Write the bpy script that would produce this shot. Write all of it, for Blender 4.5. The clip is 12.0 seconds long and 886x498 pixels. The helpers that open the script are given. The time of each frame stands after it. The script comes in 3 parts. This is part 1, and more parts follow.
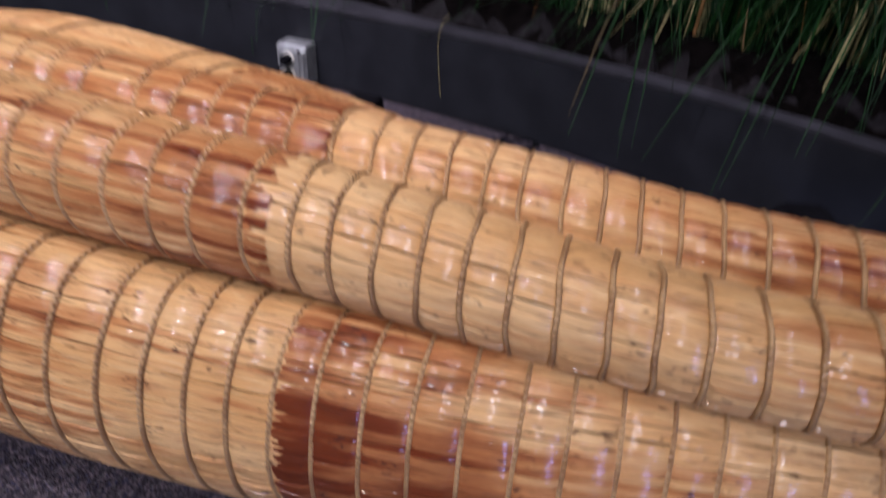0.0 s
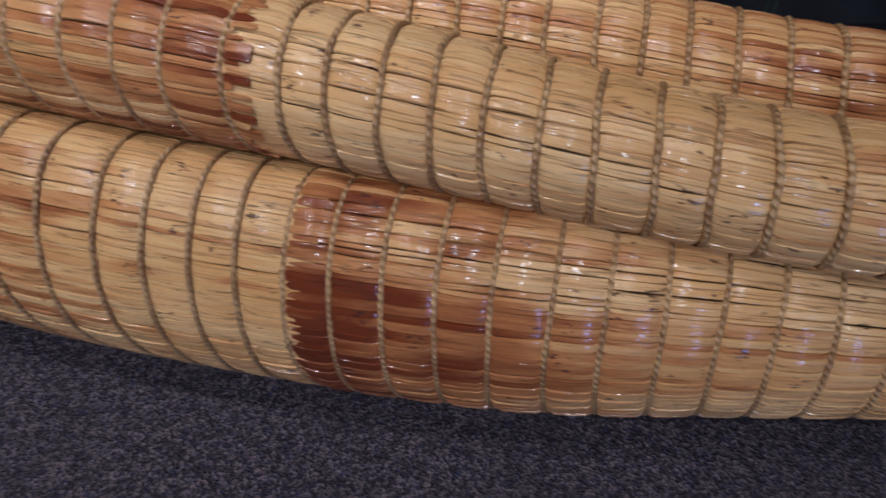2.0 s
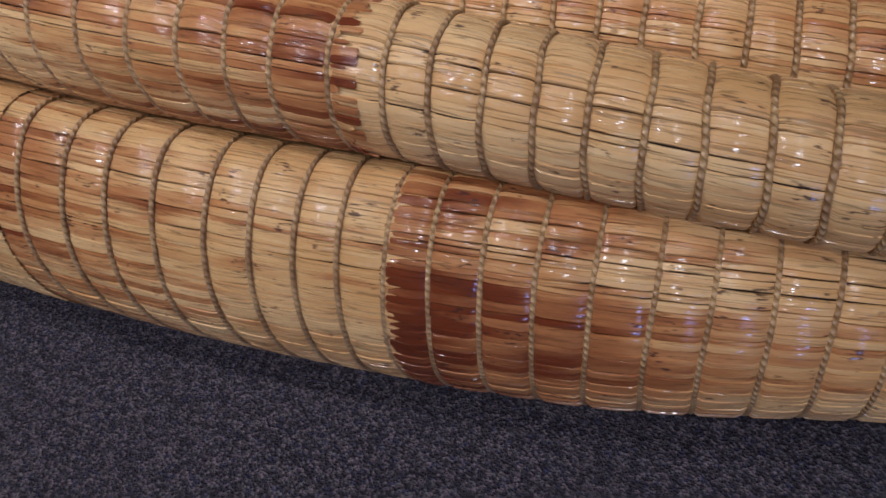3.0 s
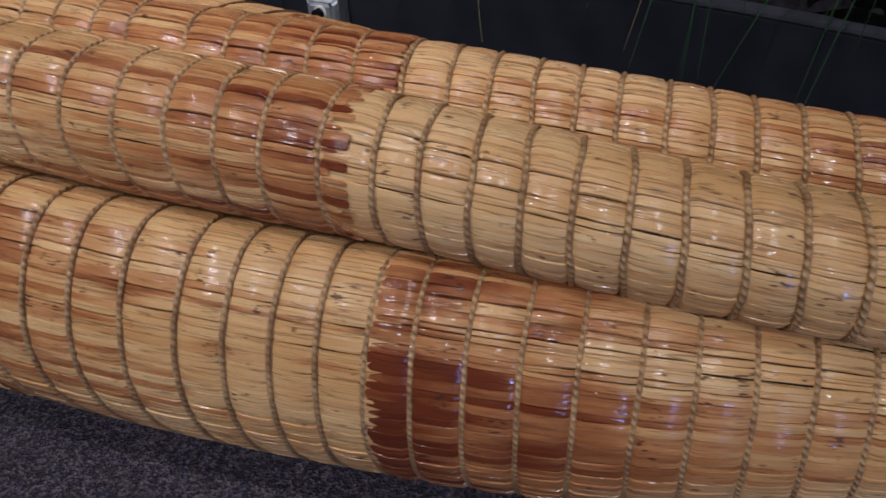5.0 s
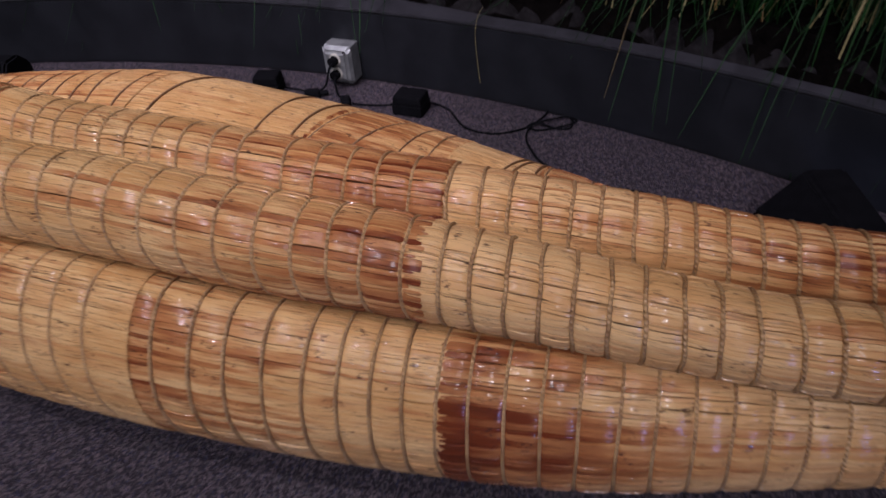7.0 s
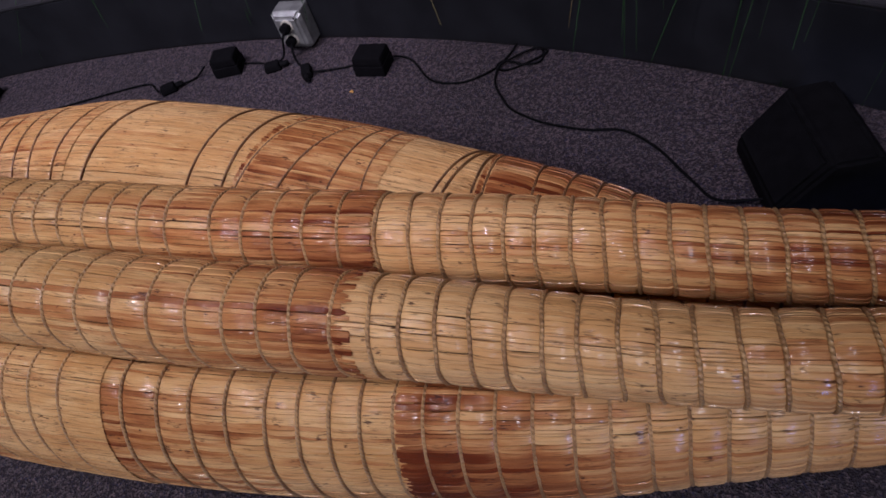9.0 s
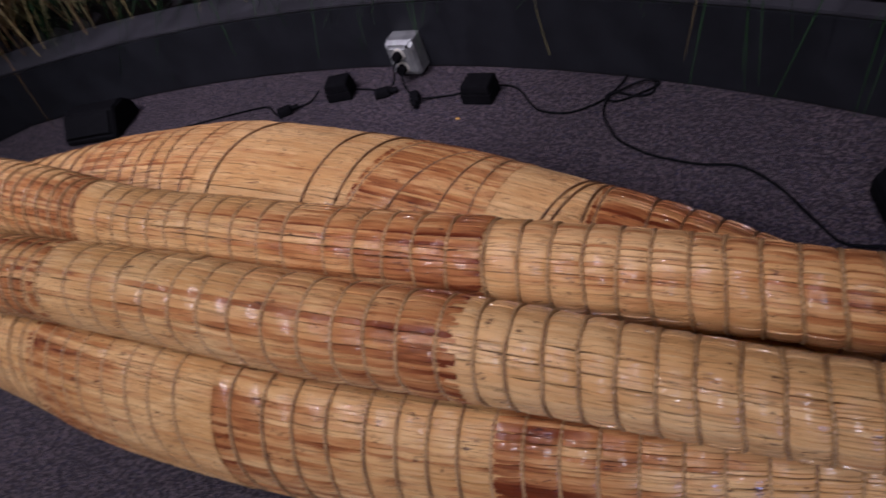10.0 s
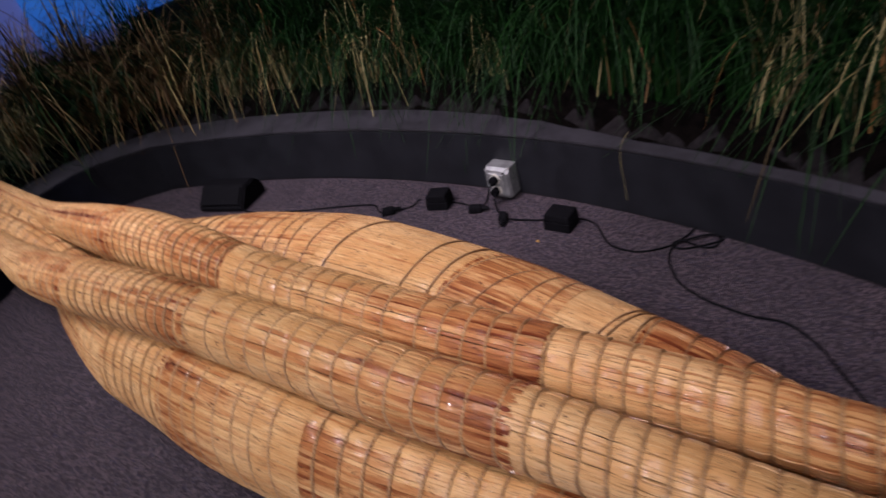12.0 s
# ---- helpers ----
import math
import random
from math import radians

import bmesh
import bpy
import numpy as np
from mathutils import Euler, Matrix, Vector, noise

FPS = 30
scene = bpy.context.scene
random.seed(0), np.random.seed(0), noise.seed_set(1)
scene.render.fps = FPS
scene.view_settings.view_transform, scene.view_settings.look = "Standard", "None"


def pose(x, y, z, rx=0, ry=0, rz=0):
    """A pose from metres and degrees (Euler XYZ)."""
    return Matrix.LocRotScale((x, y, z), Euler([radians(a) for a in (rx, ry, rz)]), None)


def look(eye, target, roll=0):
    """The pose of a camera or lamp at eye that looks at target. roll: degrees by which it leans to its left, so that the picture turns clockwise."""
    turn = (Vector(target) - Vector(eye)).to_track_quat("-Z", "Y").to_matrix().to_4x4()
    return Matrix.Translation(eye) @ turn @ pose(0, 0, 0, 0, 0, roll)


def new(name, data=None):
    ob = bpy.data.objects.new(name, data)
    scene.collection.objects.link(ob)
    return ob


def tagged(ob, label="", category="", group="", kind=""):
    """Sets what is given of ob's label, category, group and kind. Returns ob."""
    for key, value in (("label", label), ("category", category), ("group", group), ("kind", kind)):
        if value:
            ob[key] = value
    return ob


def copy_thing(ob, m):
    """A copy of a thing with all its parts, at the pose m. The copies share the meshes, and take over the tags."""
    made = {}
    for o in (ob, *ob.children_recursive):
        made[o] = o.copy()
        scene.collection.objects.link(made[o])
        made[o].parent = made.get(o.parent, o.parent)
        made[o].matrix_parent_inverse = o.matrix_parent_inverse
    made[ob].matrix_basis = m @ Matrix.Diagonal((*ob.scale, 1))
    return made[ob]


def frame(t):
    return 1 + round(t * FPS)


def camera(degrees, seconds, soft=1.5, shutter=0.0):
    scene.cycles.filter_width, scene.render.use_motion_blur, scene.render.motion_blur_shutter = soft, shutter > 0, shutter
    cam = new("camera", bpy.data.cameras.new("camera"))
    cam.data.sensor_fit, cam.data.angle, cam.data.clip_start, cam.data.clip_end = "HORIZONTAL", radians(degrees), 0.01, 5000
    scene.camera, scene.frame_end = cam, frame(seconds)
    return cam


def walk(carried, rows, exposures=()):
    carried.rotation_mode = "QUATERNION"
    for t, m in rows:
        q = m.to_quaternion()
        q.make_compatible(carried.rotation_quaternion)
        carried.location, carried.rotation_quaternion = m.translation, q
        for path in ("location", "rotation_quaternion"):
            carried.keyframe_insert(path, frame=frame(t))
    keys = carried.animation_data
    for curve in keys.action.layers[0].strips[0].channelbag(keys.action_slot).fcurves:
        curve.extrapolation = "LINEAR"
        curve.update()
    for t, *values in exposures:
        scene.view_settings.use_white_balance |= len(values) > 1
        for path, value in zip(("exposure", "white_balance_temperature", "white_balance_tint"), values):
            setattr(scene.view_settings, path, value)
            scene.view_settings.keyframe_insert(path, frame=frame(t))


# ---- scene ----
cam = camera(70.0, 12.0, soft=1.6, shutter=0.65)
PATH = [
    (0, (0.254, -0.451, 0.592), (-0.244, 1.111, -0.554), 3.2),
    (0.5, (0.243, -0.407, 0.551), (-0.161, 0.974, -0.838), 1.5),
    (1, (0.247, -0.412, 0.549), (-0.204, 0.901, -0.892), -1.7),
    (1.5, (0.253, -0.408, 0.546), (-0.159, 0.893, -0.916), -1.2),
    (2, (0.247, -0.411, 0.55), (-0.238, 0.865, -0.911), -2.6),
    (2.5, (0.23, -0.419, 0.555), (-0.379, 0.811, -0.899), -6.5),
    (3, (0.221, -0.423, 0.557), (-0.429, 0.777, -0.905), -8.2),
    (3.2, (0.219, -0.423, 0.558), (-0.445, 0.769, -0.904), -8.7),
    (4.8, (0.193, -0.445, 0.549), (-0.382, 0.996, -0.713), -2.4),
    (5, (0.199, -0.439, 0.55), (-0.363, 1.024, -0.693), -2.2),
    (5.5, (0.21, -0.437, 0.545), (-0.294, 1.032, -0.715), -1.4),
    (6, (0.212, -0.434, 0.581), (-0.316, 1.042, -0.661), -2.7),
    (6.5, (0.206, -0.483, 0.685), (-0.381, 0.971, -0.558), -5.4),
    (7, (0.188, -0.538, 0.774), (-0.327, 0.877, -0.542), -4.2),
    (7.5, (0.229, -0.563, 0.889), (-0.245, 0.717, -0.573), -10.5),
    (7.7, (0.269, -0.546, 0.893), (-0.204, 0.755, -0.551), -12.6),
    (9.3, (0.284, -0.352, 0.85), (-0.359, 0.744, -0.695), -21.2),
    (9.5, (0.279, -0.351, 0.849), (-0.404, 0.829, -0.614), -18.9),
    (10, (0.26, -0.374, 0.858), (-0.614, 0.741, -0.554), -24.0),
    (10.5, (0.255, -0.395, 0.884), (-0.779, 0.653, -0.47), -28.9),
    (11, (0.264, -0.421, 0.922), (-0.977, 0.599, -0.269), -32.7),
    (11.5, (0.292, -0.433, 0.944), (-0.944, 0.704, -0.142), -25.9),
    (12, (0.329, -0.506, 0.966), (-0.761, 0.757, -0.137), -15.9),
]
walk(cam, [(t, look(eye, target, roll)) for t, eye, target, roll in PATH],
     [(0, 0.32, 5250, 21), (0.5, 0.06, 5050, 19), (1, -0.13, 4980, 12), (3.2, -0.18, 5030, 11), (5.5, -0.33, 5080, 11), (6.5, -0.35, 5110, 16), (7.5, -0.34, 5480, 25), (9.5, -0.48, 5310, 23), (10.5, -0.33, 5310, 23), (11, -0.38, 5310, 23), (11.5, -0.36, 5680, 25), (12, -0.03, 5610, 25)])

# ---- world, lights, exposure ----
world = bpy.data.worlds.new("dim_hall")
scene.world = world
world.use_nodes = True
world.node_tree.nodes["Background"].inputs[0].default_value = (0.55, 0.62, 0.8, 1)
world.node_tree.nodes["Background"].inputs[1].default_value = 0.006


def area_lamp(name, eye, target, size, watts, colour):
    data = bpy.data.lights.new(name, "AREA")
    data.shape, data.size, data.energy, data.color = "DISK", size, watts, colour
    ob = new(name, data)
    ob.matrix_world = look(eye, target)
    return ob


def spot_lamp(name, eye, target, degrees, watts, colour, radius=0.05):
    data = bpy.data.lights.new(name, "SPOT")
    data.spot_size, data.spot_blend, data.energy, data.color, data.shadow_soft_size = radians(degrees), 0.7, watts, colour, radius
    ob = new(name, data)
    ob.matrix_world = look(eye, target)
    return ob


spot_lamp("ceiling_spot_key", (-0.9, -1.95, 2.8), (-0.55, -0.08, 0.2), 54, 160, (1.0, 0.89, 0.79), 0.09)
spot_lamp("ceiling_spot_front", (1.0, -2.9, 2.8), (0.1, -0.1, 0.15), 48, 178, (1.0, 0.89, 0.79), 0.09)
spot_lamp("ceiling_spot_over", (0.72, -0.62, 2.9), (0.2, 0.0, 0.2), 58, 46, (1.0, 0.9, 0.82), 0.08)
spot_lamp("ceiling_spot_prow", (-1.5, -0.9, 3.0), (-1.15, -0.05, 0.2), 58, 130, (1.0, 0.87, 0.74))
# Added fill that brightens planter, grasses and floor at the left; no known fixture.
spot_lamp("fill_spot_planter", (-2.0, -0.5, 3.3), (-1.95, 0.55, 0.2), 56, 150, (1.0, 0.9, 0.88), 0.25)
# Two added fills that lift the carpet behind the boat; no known fixture.
spot_lamp("fill_spot_floor", (-0.95, -0.6, 3.3), (-1.0, 0.8, 0.0), 29, 200, (1.0, 0.8, 0.79), 0.1)
spot_lamp("fill_spot_floor", (-0.1, -0.6, 3.3), (0.0, 0.72, 0.0), 29, 160, (1.0, 0.8, 0.79), 0.1)
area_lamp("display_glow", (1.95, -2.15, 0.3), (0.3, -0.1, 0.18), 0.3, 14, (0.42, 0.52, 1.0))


# ---- materials ----
class Nodes:
    """A small helper round one node material."""

    def __init__(self, name):
        self.mat = bpy.data.materials.new(name)
        self.mat.use_nodes = True
        self.tree = self.mat.node_tree
        self.bsdf = self.tree.nodes["Principled BSDF"]

    def add(self, kind, **values):
        node = self.tree.nodes.new(kind)
        for key, value in values.items():
            setattr(node, key, value)
        return node

    def link(self, a, b):
        self.tree.links.new(a, b)

    def put(self, socket, value):
        if hasattr(value, "node"):
            self.link(value, socket)
        else:
            socket.default_value = value

    def noise(self, vector, scale, detail=3.0, rough=0.5):
        node = self.add("ShaderNodeTexNoise")
        self.link(vector, node.inputs["Vector"])
        node.inputs["Scale"].default_value = scale
        node.inputs["Detail"].default_value = detail
        node.inputs["Roughness"].default_value = rough
        return node.outputs["Fac"]

    def stretch(self, vector, scale):
        node = self.add("ShaderNodeMapping")
        self.link(vector, node.inputs["Vector"])
        node.inputs["Scale"].default_value = scale
        return node.outputs["Vector"]

    def mix(self, fac, a, b, blend="MIX"):
        node = self.add("ShaderNodeMix", data_type="RGBA", blend_type=blend)
        self.put(node.inputs["Factor"], fac)
        self.put(node.inputs[6], a)
        self.put(node.inputs[7], b)
        return node.outputs[2]

    def math(self, kind, a, b=0.0, c=0.0, clamp=False):
        node = self.add("ShaderNodeMath", operation=kind, use_clamp=clamp)
        for socket, value in zip(node.inputs, (a, b, c)):
            self.put(socket, value)
        return node.outputs[0]

    def steps(self, fac, lo, hi):
        node = self.add("ShaderNodeMapRange", interpolation_type="SMOOTHSTEP")
        self.put(node.inputs[0], fac)
        node.inputs[1].default_value, node.inputs[2].default_value = lo, hi
        return node.outputs[0]

    def bump(self, height, strength, distance):
        node = self.add("ShaderNodeBump")
        self.link(height, node.inputs["Height"])
        node.inputs["Strength"].default_value = strength
        node.inputs["Distance"].default_value = distance
        self.link(node.outputs[0], self.bsdf.inputs["Normal"])


def reed_material():
    n = Nodes("varnished_reed")
    uv = n.add("ShaderNodeUVMap").outputs[0]
    co = n.add("ShaderNodeTexCoord").outputs["Object"]
    tone = n.add("ShaderNodeAttribute", attribute_name="tone").outputs["Fac"]
    island = n.add("ShaderNodeNewGeometry").outputs["Random Per Island"]
    grain = n.noise(n.stretch(uv, (10, 1100, 1)), 1.0, 3, 0.6)
    crack = n.noise(n.stretch(uv, (9, 230, 1)), 1.0, 1, 0.5)
    gap_line = n.math("SUBTRACT", 1.0, n.steps(n.math("ABSOLUTE", n.math("SUBTRACT", crack, 0.5)), 0.006, 0.024))
    streak = n.noise(n.stretch(uv, (24, 180, 1)), 1.0, 3, 0.6)
    wide = n.noise(n.stretch(co, (9, 22, 22)), 1.0, 3, 0.55)
    speck = n.noise(n.stretch(uv, (85, 420, 1)), 1.0, 2, 0.5)
    spot = n.noise(n.stretch(co, (45, 70, 70)), 1.0, 2, 0.5)
    sheen = n.noise(n.stretch(uv, (170, 640, 1)), 1.0, 3, 0.6)
    fleck = n.math("MULTIPLY", n.steps(speck, 0.54, 0.62), n.steps(spot, 0.58, 0.66))
    base = n.mix(n.steps(wide, 0.35, 0.65), (0.60, 0.335, 0.118, 1), (0.72, 0.46, 0.195, 1))
    base = n.mix(n.math("MULTIPLY", n.steps(island, 0.5, 1.0), 0.4), base, (0.53, 0.27, 0.085, 1))
    base = n.mix(n.math("MULTIPLY", n.steps(streak, 0.52, 0.72), 0.5), base, (0.79, 0.58, 0.29, 1))
    base = n.mix(n.math("MULTIPLY", n.steps(grain, 0.50, 0.70), 0.22), base, (0.42, 0.235, 0.09, 1))
    t = n.math("ADD", tone, n.math("MULTIPLY", n.math("SUBTRACT", streak, 0.5), 0.7))
    base = n.mix(n.math("MULTIPLY", n.steps(t, 0.12, 0.60), 0.85), base, (0.41, 0.15, 0.042, 1))
    base = n.mix(n.math("MULTIPLY", n.steps(t, 0.40, 1.05), 0.94), base, (0.135, 0.022, 0.005, 1))
    base = n.mix(n.math("MULTIPLY", n.steps(t, 0.95, 1.5), 0.6), base, (0.075, 0.016, 0.006, 1))
    # Hairline gaps painted dark, standing in for the shade inside them.
    base = n.mix(n.math("MULTIPLY", gap_line, 0.46), base, (0.085, 0.034, 0.012, 1))
    base = n.mix(n.math("MULTIPLY", fleck, 0.85), base, (0.05, 0.018, 0.014, 1))
    n.link(base, n.bsdf.inputs["Base Color"])
    n.put(n.bsdf.inputs["Roughness"], n.math("ADD", 0.38, n.math("MULTIPLY", streak, 0.3)))
    n.put(n.bsdf.inputs["Coat Weight"], n.math("MULTIPLY", n.steps(sheen, 0.40, 0.58), 0.95))
    n.bsdf.inputs["Coat Roughness"].default_value = 0.18
    n.bsdf.inputs["Specular IOR Level"].default_value = 0.08
    relief = n.math("ADD", n.math("ADD", n.math("MULTIPLY", grain, 0.7), sheen), n.math("MULTIPLY", wide, 1.2))
    relief = n.math("SUBTRACT", relief, n.math("MULTIPLY", gap_line, 1.1))
    n.bump(relief, 0.5, 0.001)
    drip = n.add("ShaderNodeBump")
    n.link(n.noise(n.stretch(uv, (90, 260, 1)), 1.0, 2, 0.5), drip.inputs["Height"])
    drip.inputs["Strength"].default_value, drip.inputs["Distance"].default_value = 0.42, 0.0025
    n.link(drip.outputs[0], n.bsdf.inputs["Coat Normal"])
    return n.mat


def cord_material(name, low, high):
    n = Nodes(name)
    co = n.add("ShaderNodeTexCoord").outputs["Object"]
    along = n.add("ShaderNodeAttribute", attribute_name="along").outputs["Fac"]
    turn = n.add("ShaderNodeAttribute", attribute_name="turn").outputs["Fac"]
    fibre = n.noise(co, 900, 3)
    wear = n.noise(co, 40, 2)
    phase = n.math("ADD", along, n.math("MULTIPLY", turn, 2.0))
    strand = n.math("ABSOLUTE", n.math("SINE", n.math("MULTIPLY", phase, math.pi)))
    base = n.mix(n.steps(wear, 0.35, 0.65), low, high)
    base = n.mix(n.math("MULTIPLY", fibre, 0.35), base, (0.18, 0.09, 0.035, 1))
    # Shade in the grooves between strands, painted into the cord's colour.
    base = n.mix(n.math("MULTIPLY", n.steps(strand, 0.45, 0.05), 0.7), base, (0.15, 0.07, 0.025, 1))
    n.link(base, n.bsdf.inputs["Base Color"])
    n.bsdf.inputs["Roughness"].default_value = 0.38
    n.bump(n.math("ADD", strand, n.math("MULTIPLY", fibre, 0.3)), 0.9, 0.0012)
    return n.mat


def core_material():
    n = Nodes("reed_core")
    co = n.add("ShaderNodeTexCoord").outputs["Object"]
    # Colour kept near black to carry the shade of gaps between reeds.
    n.link(n.mix(n.noise(co, 60), (0.018, 0.007, 0.003, 1), (0.05, 0.02, 0.008, 1)), n.bsdf.inputs["Base Color"])
    n.bsdf.inputs["Roughness"].default_value = 0.8
    return n.mat


def carpet_material():
    n = Nodes("speckled_carpet")
    co = n.add("ShaderNodeTexCoord").outputs["Object"]
    fine = n.noise(co, 360, 3, 0.75)
    tuft = n.add("ShaderNodeTexVoronoi")
    n.link(co, tuft.inputs["Vector"])
    tuft.inputs["Scale"].default_value = 360
    wide = n.noise(co, 6, 3)
    mott = n.noise(co, 95, 3, 0.7)
    part_hue = n.add("ShaderNodeSeparateColor")
    n.link(tuft.outputs["Color"], part_hue.inputs[0])
    yarn = n.mix(n.steps(part_hue.outputs[0], 0.35, 0.9), (0.039, 0.030, 0.039, 1), (0.245, 0.187, 0.198, 1))
    yarn = n.mix(n.steps(part_hue.outputs[1], 0.8, 0.95), yarn, (0.055, 0.055, 0.11, 1))
    yarn = n.mix(n.steps(part_hue.outputs[2], 0.86, 0.97), yarn, (0.17, 0.155, 0.155, 1))
    base = n.mix(n.steps(fine, 0.36, 0.62), n.mix(0.45, yarn, (0.024, 0.022, 0.028, 1)), yarn)
    base = n.mix(n.math("MULTIPLY", n.steps(fine, 0.62, 0.8), 0.55), base, (0.20, 0.18, 0.20, 1))
    base = n.mix(n.math("MULTIPLY", n.steps(wide, 0.4, 0.7), 0.35), base, (0.06, 0.05, 0.06, 1))
    base = n.mix(n.math("MULTIPLY", n.steps(mott, 0.45, 0.62), 0.7), base, (0.032, 0.026, 0.032, 1))
    base = n.mix(n.math("MULTIPLY", n.steps(n.noise(co, 170, 2, 0.7), 0.56, 0.7), 0.5), base, (0.22, 0.185, 0.195, 1))
    n.link(base, n.bsdf.inputs["Base Color"])
    n.bsdf.inputs["Roughness"].default_value = 0.95
    n.bsdf.inputs["Specular IOR Level"].default_value = 0.2
    n.bump(n.math("ADD", fine, tuft.outputs["Distance"]), 1.0, 0.005)
    return n.mat


def plain(name, colour, rough, scale=30.0, vary=0.35, metal=0.0, relief=0.15, depth=0.001, spec=0.5):
    """A surface of one colour with stains at two scales and a fine relief."""
    n = Nodes(name)
    co = n.add("ShaderNodeTexCoord").outputs["Object"]
    a, b = n.noise(co, scale, 4, 0.6), n.noise(co, scale * 12, 2)
    dark = tuple(c * (1 - vary) for c in colour) + (1,)
    light = tuple(min(1, c * (1 + vary)) for c in colour) + (1,)
    base = n.mix(n.steps(a, 0.3, 0.7), dark, light)
    base = n.mix(n.math("MULTIPLY", b, vary), base, dark)
    n.link(base, n.bsdf.inputs["Base Color"])
    n.put(n.bsdf.inputs["Roughness"], n.math("ADD", rough - 0.08, n.math("MULTIPLY", a, 0.16)))
    n.bsdf.inputs["Metallic"].default_value = metal
    n.bsdf.inputs["Specular IOR Level"].default_value = spec
    n.bump(b, relief, depth)
    return n.mat


def blade_material(name, low, high, dry, share):
    """Blades that differ one by one; a share of them is dry."""
    n = Nodes(name)
    island = n.add("ShaderNodeNewGeometry").outputs["Random Per Island"]
    co = n.add("ShaderNodeTexCoord").outputs["Object"]
    base = n.mix(island, low + (1,), high + (1,))
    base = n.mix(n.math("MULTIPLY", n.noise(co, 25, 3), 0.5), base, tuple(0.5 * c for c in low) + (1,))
    base = n.mix(n.steps(island, 1.0 - share, 1.01 - share), base, dry + (1,))
    n.link(base, n.bsdf.inputs["Base Color"])
    n.bsdf.inputs["Roughness"].default_value = 0.5
    n.bsdf.inputs["Specular IOR Level"].default_value = 0.12
    return n.mat


REED, CORE = reed_material(), core_material()
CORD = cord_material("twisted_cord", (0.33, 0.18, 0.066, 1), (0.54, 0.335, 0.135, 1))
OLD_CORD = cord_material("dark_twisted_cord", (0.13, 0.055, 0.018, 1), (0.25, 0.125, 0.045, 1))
CARPET = carpet_material()
WALL = plain("charcoal_laminate", (0.0125, 0.0135, 0.0165), 0.5, 12, 0.25, spec=0.3)
LEDGE = plain("grey_ledge_paint", (0.034, 0.033, 0.038), 0.6, 18, 0.3, spec=0.3)
GAP = plain("black_rubber_trim", (0.008, 0.008, 0.009), 0.6, 20, 0.3)
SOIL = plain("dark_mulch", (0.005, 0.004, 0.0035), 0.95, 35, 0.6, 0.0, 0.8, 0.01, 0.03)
CLOTH = plain("dark_planter_cloth", (0.019, 0.017, 0.0175), 0.9, 60, 0.5, 0.0, 0.6, 0.004, 0.05)
HALL = plain("dark_hall_paint", (0.03, 0.03, 0.035), 0.8, 4, 0.3)
BLACK = plain("black_plastic", (0.005, 0.005, 0.006), 0.75, 60, 0.3, 0.0, 0.3, 0.0006, 0.06)
RUBBER = plain("black_cable_rubber", (0.005, 0.005, 0.006), 0.75, 60, 0.3, spec=0.06)
STEEL = plain("cast_grey_metal", (0.33, 0.34, 0.33), 0.42, 40, 0.2, 0.6, 0.4, 0.0006)
IVORY = plain("pale_receptacle_plastic", (0.55, 0.53, 0.45), 0.4, 60, 0.1)
SILVER = plain("bare_screw_metal", (0.7, 0.7, 0.7), 0.25, 60, 0.1, 1.0)
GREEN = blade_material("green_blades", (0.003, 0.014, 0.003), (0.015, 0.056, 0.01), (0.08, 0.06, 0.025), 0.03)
STRAW = blade_material("straw_blades", (0.24, 0.20, 0.08), (0.48, 0.42, 0.19), (0.24, 0.12, 0.04), 0.15)
RUST = blade_material("rusty_blades", (0.09, 0.055, 0.02), (0.28, 0.165, 0.07), (0.45, 0.34, 0.14), 0.15)


# ---- building helpers ----
def empty(name, place=(0, 0, 0)):
    ob = new(name)
    ob.location = place
    ob.empty_display_size = 0.05
    return ob


def world_of(ob):
    m = ob.matrix_parent_inverse @ ob.matrix_basis
    return world_of(ob.parent) @ m if ob.parent else ob.matrix_basis.copy()


def join(ob, parent):
    """Hangs ob under parent and leaves it where it is."""
    if parent is not None:
        ob.parent = parent
        ob.matrix_parent_inverse = world_of(parent).inverted()
    return ob


def part(name, bm, material, parent=None, label="", smooth=False):
    """One mesh object from a bmesh, under a thing or a part."""
    mesh = bpy.data.meshes.new(name)
    bmesh.ops.recalc_face_normals(bm, faces=bm.faces)
    bm.to_mesh(mesh)
    bm.free()
    mesh.materials.append(material)
    if smooth:
        mesh.polygons.foreach_set("use_smooth", [True] * len(mesh.polygons))
    ob = join(new(name, mesh), parent)
    return tagged(ob, label)


def array_part(name, verts, faces, material, parent=None, label="", smooth=True):
    """One mesh object from arrays of vertices and quads."""
    verts, faces = np.asarray(verts, np.float32), np.asarray(faces, np.int32)
    mesh = bpy.data.meshes.new(name)
    mesh.vertices.add(len(verts))
    mesh.vertices.foreach_set("co", verts.ravel())
    mesh.loops.add(faces.size)
    mesh.loops.foreach_set("vertex_index", faces.ravel())
    mesh.polygons.add(len(faces))
    mesh.polygons.foreach_set("loop_start", np.arange(len(faces), dtype=np.int32) * faces.shape[1])
    mesh.update(calc_edges=True)
    mesh.polygons.foreach_set("use_smooth", [smooth] * len(faces))
    mesh.materials.append(material)
    ob = join(new(name, mesh), parent)
    return tagged(ob, label)


